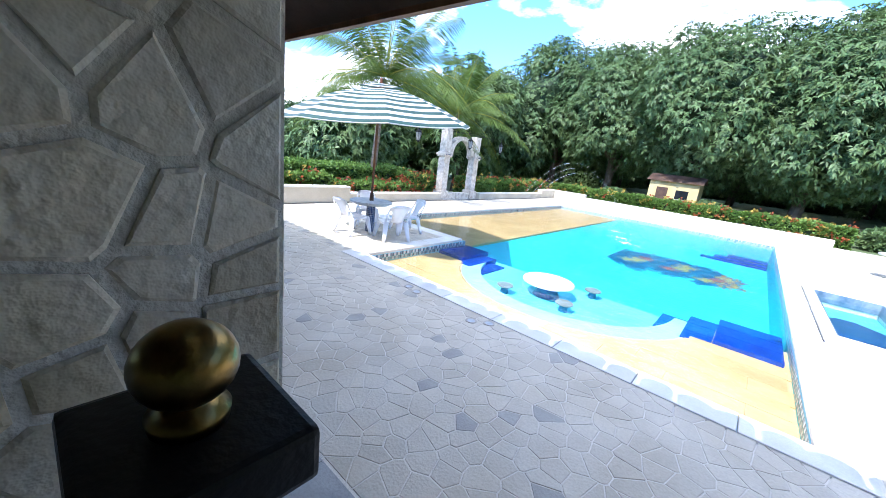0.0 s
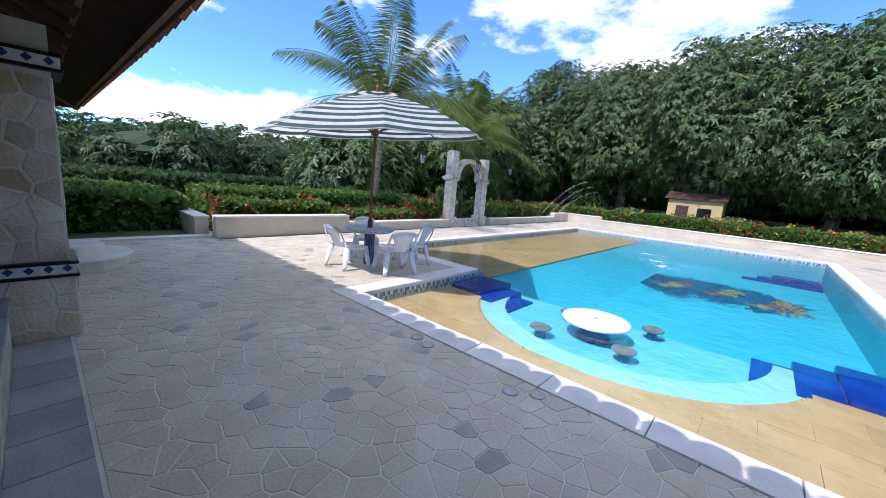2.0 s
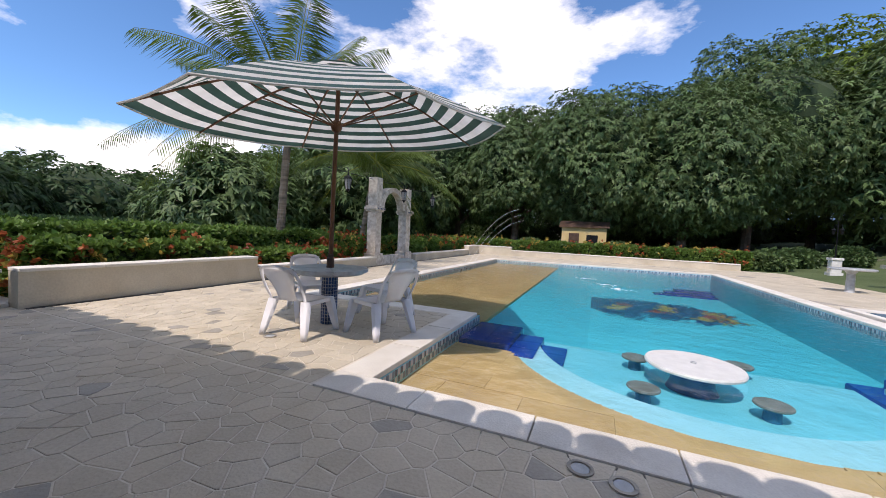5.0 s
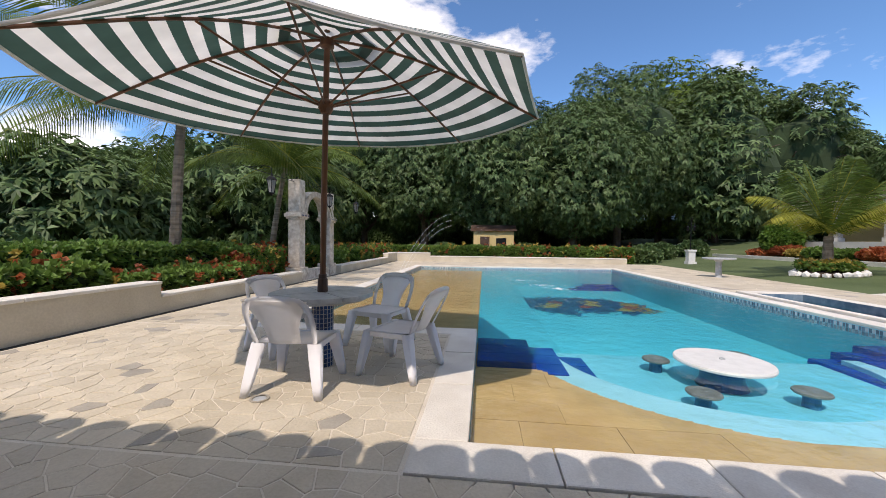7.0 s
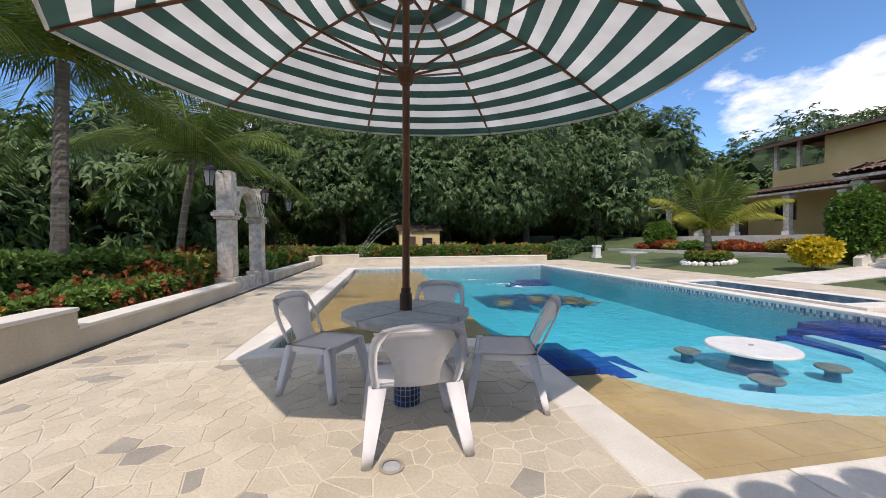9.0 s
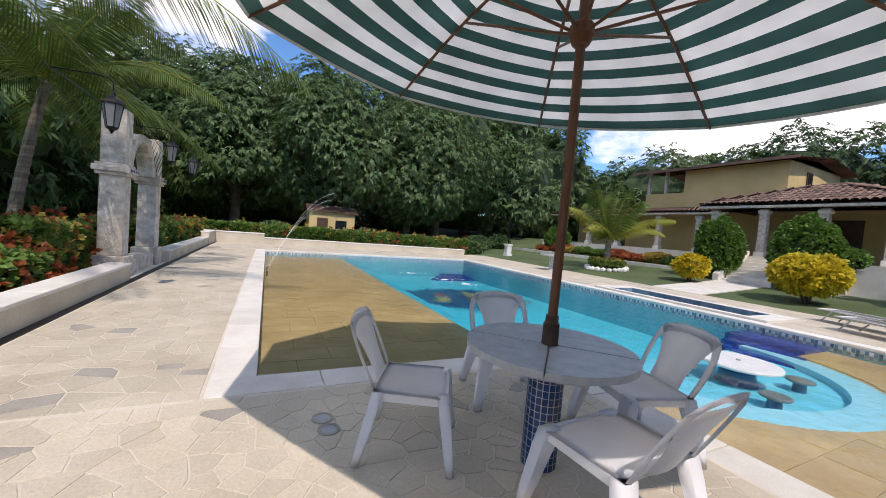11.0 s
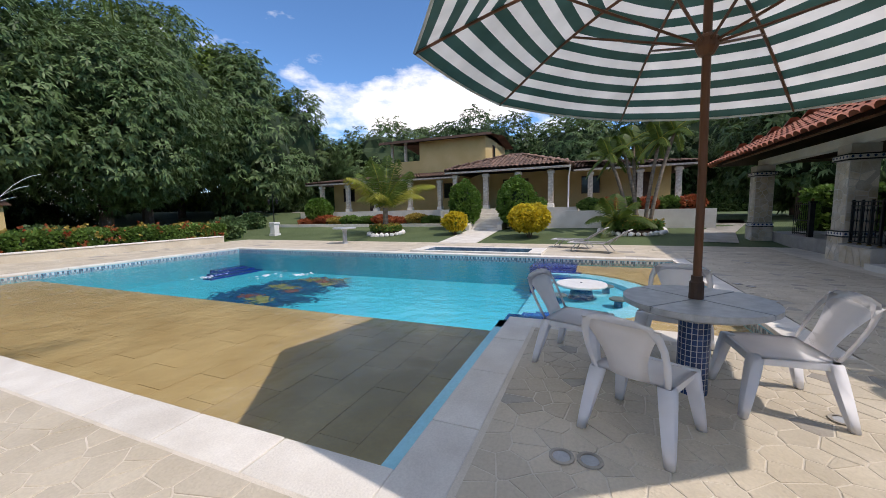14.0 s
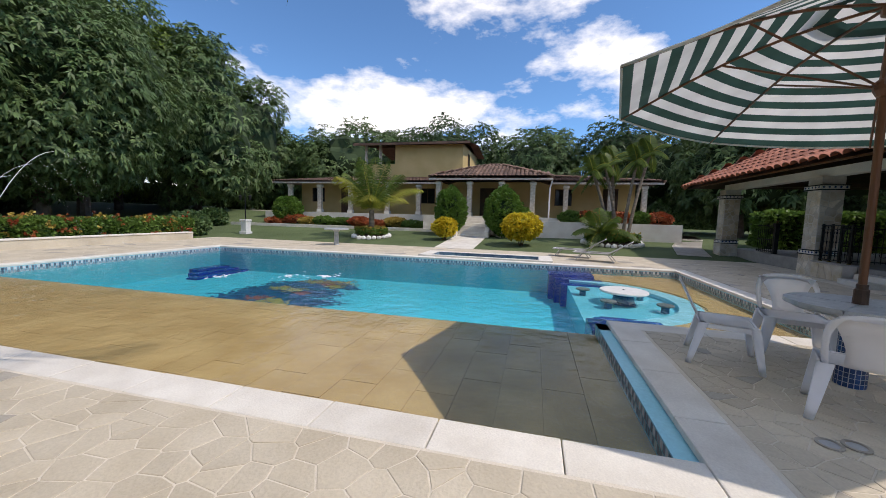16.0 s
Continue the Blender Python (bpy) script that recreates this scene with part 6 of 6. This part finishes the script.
def hut():
    x, y = 0.8, 26.2
    z = ground_z(x, y)
    t = thing("garden_hut", (x, y, z), "small ochre hut with a tiled roof under the mango trees", "hut")
    part("wall", newbox((-1.5, -1.0, -0.1), (1.5, 1.0, 2.2)), "yellow", t)
    win = part("window", newbox((0.2, -1.04, 1.0), (0.95, -1.003, 1.6)), "darkglass", t)
    part("window_frame", newbox((0.15, -1.05, 0.94), (1.0, -1.001, 1.0)), "cream", win)
    part("door", newbox((-1.0, -1.03, 0.0), (-0.3, -1.001, 1.7)), "darkwood", t)
    rf = bmesh.new()
    vs = [rf.verts.new(p) for p in ((-1.7, -1.2, 2.12), (1.7, -1.2, 2.12), (1.7, 0, 2.6), (-1.7, 0, 2.6), (-1.7, 1.2, 2.12), (1.7, 1.2, 2.12))]
    rf.faces.new(vs[:4]), rf.faces.new((vs[3], vs[2], vs[5], vs[4]))
    bmesh.ops.solidify(rf, geom=list(rf.faces), thickness=0.1)
    part("roof", rf, "tile_old", t)


hut()


def fountain():
    t = thing("fountain_jets", (0, 0, 0), "thin arching water jets thrown over the shallow pool", "fountain")
    for k in range(3):
        rng = random.Random(k)
        a, b = Vector((-3.12, 10.7 + 0.6 * k, -0.1)), Vector((1.0, 13.6 + 0.5 * k, -0.13))
        pts = []
        for i in range(25):
            u = i / 24
            p = a.lerp(b, u)
            p.z += 4 * (2.5 - 0.2 * k) * u * (1 - u)
            pts.append(p)
        bm = bmesh.new()
        tube(bm, pts[:12], [0.002 + 0.002 * rng.random() for _ in range(12)], 5)
        for i in range(12, 25):
            for _ in range(5):
                c = pts[i].lerp(pts[min(i + 1, 24)], rng.random()) + Vector((rng.gauss(0, 0.02), rng.gauss(0, 0.02), rng.gauss(0, 0.03)))
                r = rng.uniform(0.003, 0.006)
                tube(bm, [c - Vector((0, 0, r)), c, c + Vector((0, 0, r))], [r * 0.3, r, r * 0.3], 5)
        part("jet", bm, "foam", t)
    for k in range(3):
        part("nozzle", tube(bmesh.new(), [(-3.13, 10.69 + 0.6 * k, -0.25), (-3.11, 10.71 + 0.6 * k, -0.1)], [0.02, 0.014], 8), "iron", t)
    t.location.z = 0.0


fountain()

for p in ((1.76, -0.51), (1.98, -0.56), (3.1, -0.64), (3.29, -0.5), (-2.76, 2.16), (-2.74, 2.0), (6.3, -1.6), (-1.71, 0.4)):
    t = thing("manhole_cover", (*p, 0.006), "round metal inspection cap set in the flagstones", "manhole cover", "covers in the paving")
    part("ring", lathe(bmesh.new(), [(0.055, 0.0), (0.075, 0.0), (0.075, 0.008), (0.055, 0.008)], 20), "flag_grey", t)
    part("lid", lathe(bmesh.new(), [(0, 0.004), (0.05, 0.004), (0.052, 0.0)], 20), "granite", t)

# ---- pieces of the paving ----
paving = thing("flagstone_paving", (0, 0, 0), "irregular beige flagstones with pale joints on the pool terrace", "paving")
tagged(paving, kind="structure")
AREAS = [((-5.3, -0.36), (-0.38, 2.66), 0.175), ((-5.7, -3.2), (8.6, -0.38), 0.185), ((-5.34, 2.7), (-3.58, 20.3), 0.21),
         ((-3.58, 16.98), (10.4, 20.45), 0.36), ((8.78, -3.3), (10.4, 16.98), 0.42), ((6.83, 8.22), (8.75, 16.98), 0.55), ((6.83, -0.38), (8.75, 3.48), 0.5), ((8.44, 3.48), (8.75, 8.22), 0.31)]
rng = random.Random(21)
rest, grey, shown = bmesh.new(), bmesh.new(), 0
for n, (a, b, s) in enumerate(AREAS):
    for poly in cells(a[0], a[1], b[0], b[1], s, 0.009 if n < 3 else 0.012, rng, 0.49):
        cx, cy = sum(p[0] for p in poly) / len(poly), sum(p[1] for p in poly) / len(poly)
        g = rng.random() < 0.035
        z = 0.0025 + rng.uniform(-0.001, 0.0025)
        near = (n == 0 or (n == 1 and -1.5 < cx < 4.5 and cy > -2.6) or (n == 2 and cy < 6)) and shown < 300
        if near:
            bm = bmesh.new()
            slab(bm, poly, -0.02, z, 0.003)
            part("flagstone", bm, "flag_grey" if g else "flag", paving)
            shown += 1
        else:
            slab(grey if g else rest, poly, -0.02, z, 0.004)
tagged(part("flagstone_field", rest, "flag", paving), kind="stuff")
tagged(part("grey_flagstones", grey, "flag_grey", paving), kind="stuff")
tiled(shelf, "shelf_tile", -3.2, 3.2, 0.0, 16.6, 0.8, 0.4, -0.235, 0.03, "tan", limit=140)


def on_shelf(x, y):
    return math.hypot(x - BARC[0], y - BARC[1]) > BARR + 0.01 and not (x < 1.5 and y > 2.14) and not (x > 4.9 and y > 2.4)


tiled(shelf, "shelf_tile", 0.0, 0.0, 6.45, 3.2, 0.8, 0.4, -0.235, 0.03, "tan", keep=on_shelf, limit=60)
# wall drain strip of slate before the railing
strip = thing("slate_strip", (0, 0, 0), "blue-grey slate strip at the foot of the railing wall", "paving strip")
tagged(strip, kind="structure")
for k in range(24):
    x = -5.4 + 0.4 * k
    part("slate", newbox((x + 0.004, -3.58, -0.02), (x + 0.396, -3.22, 0.006), 0.003), "slate", strip)
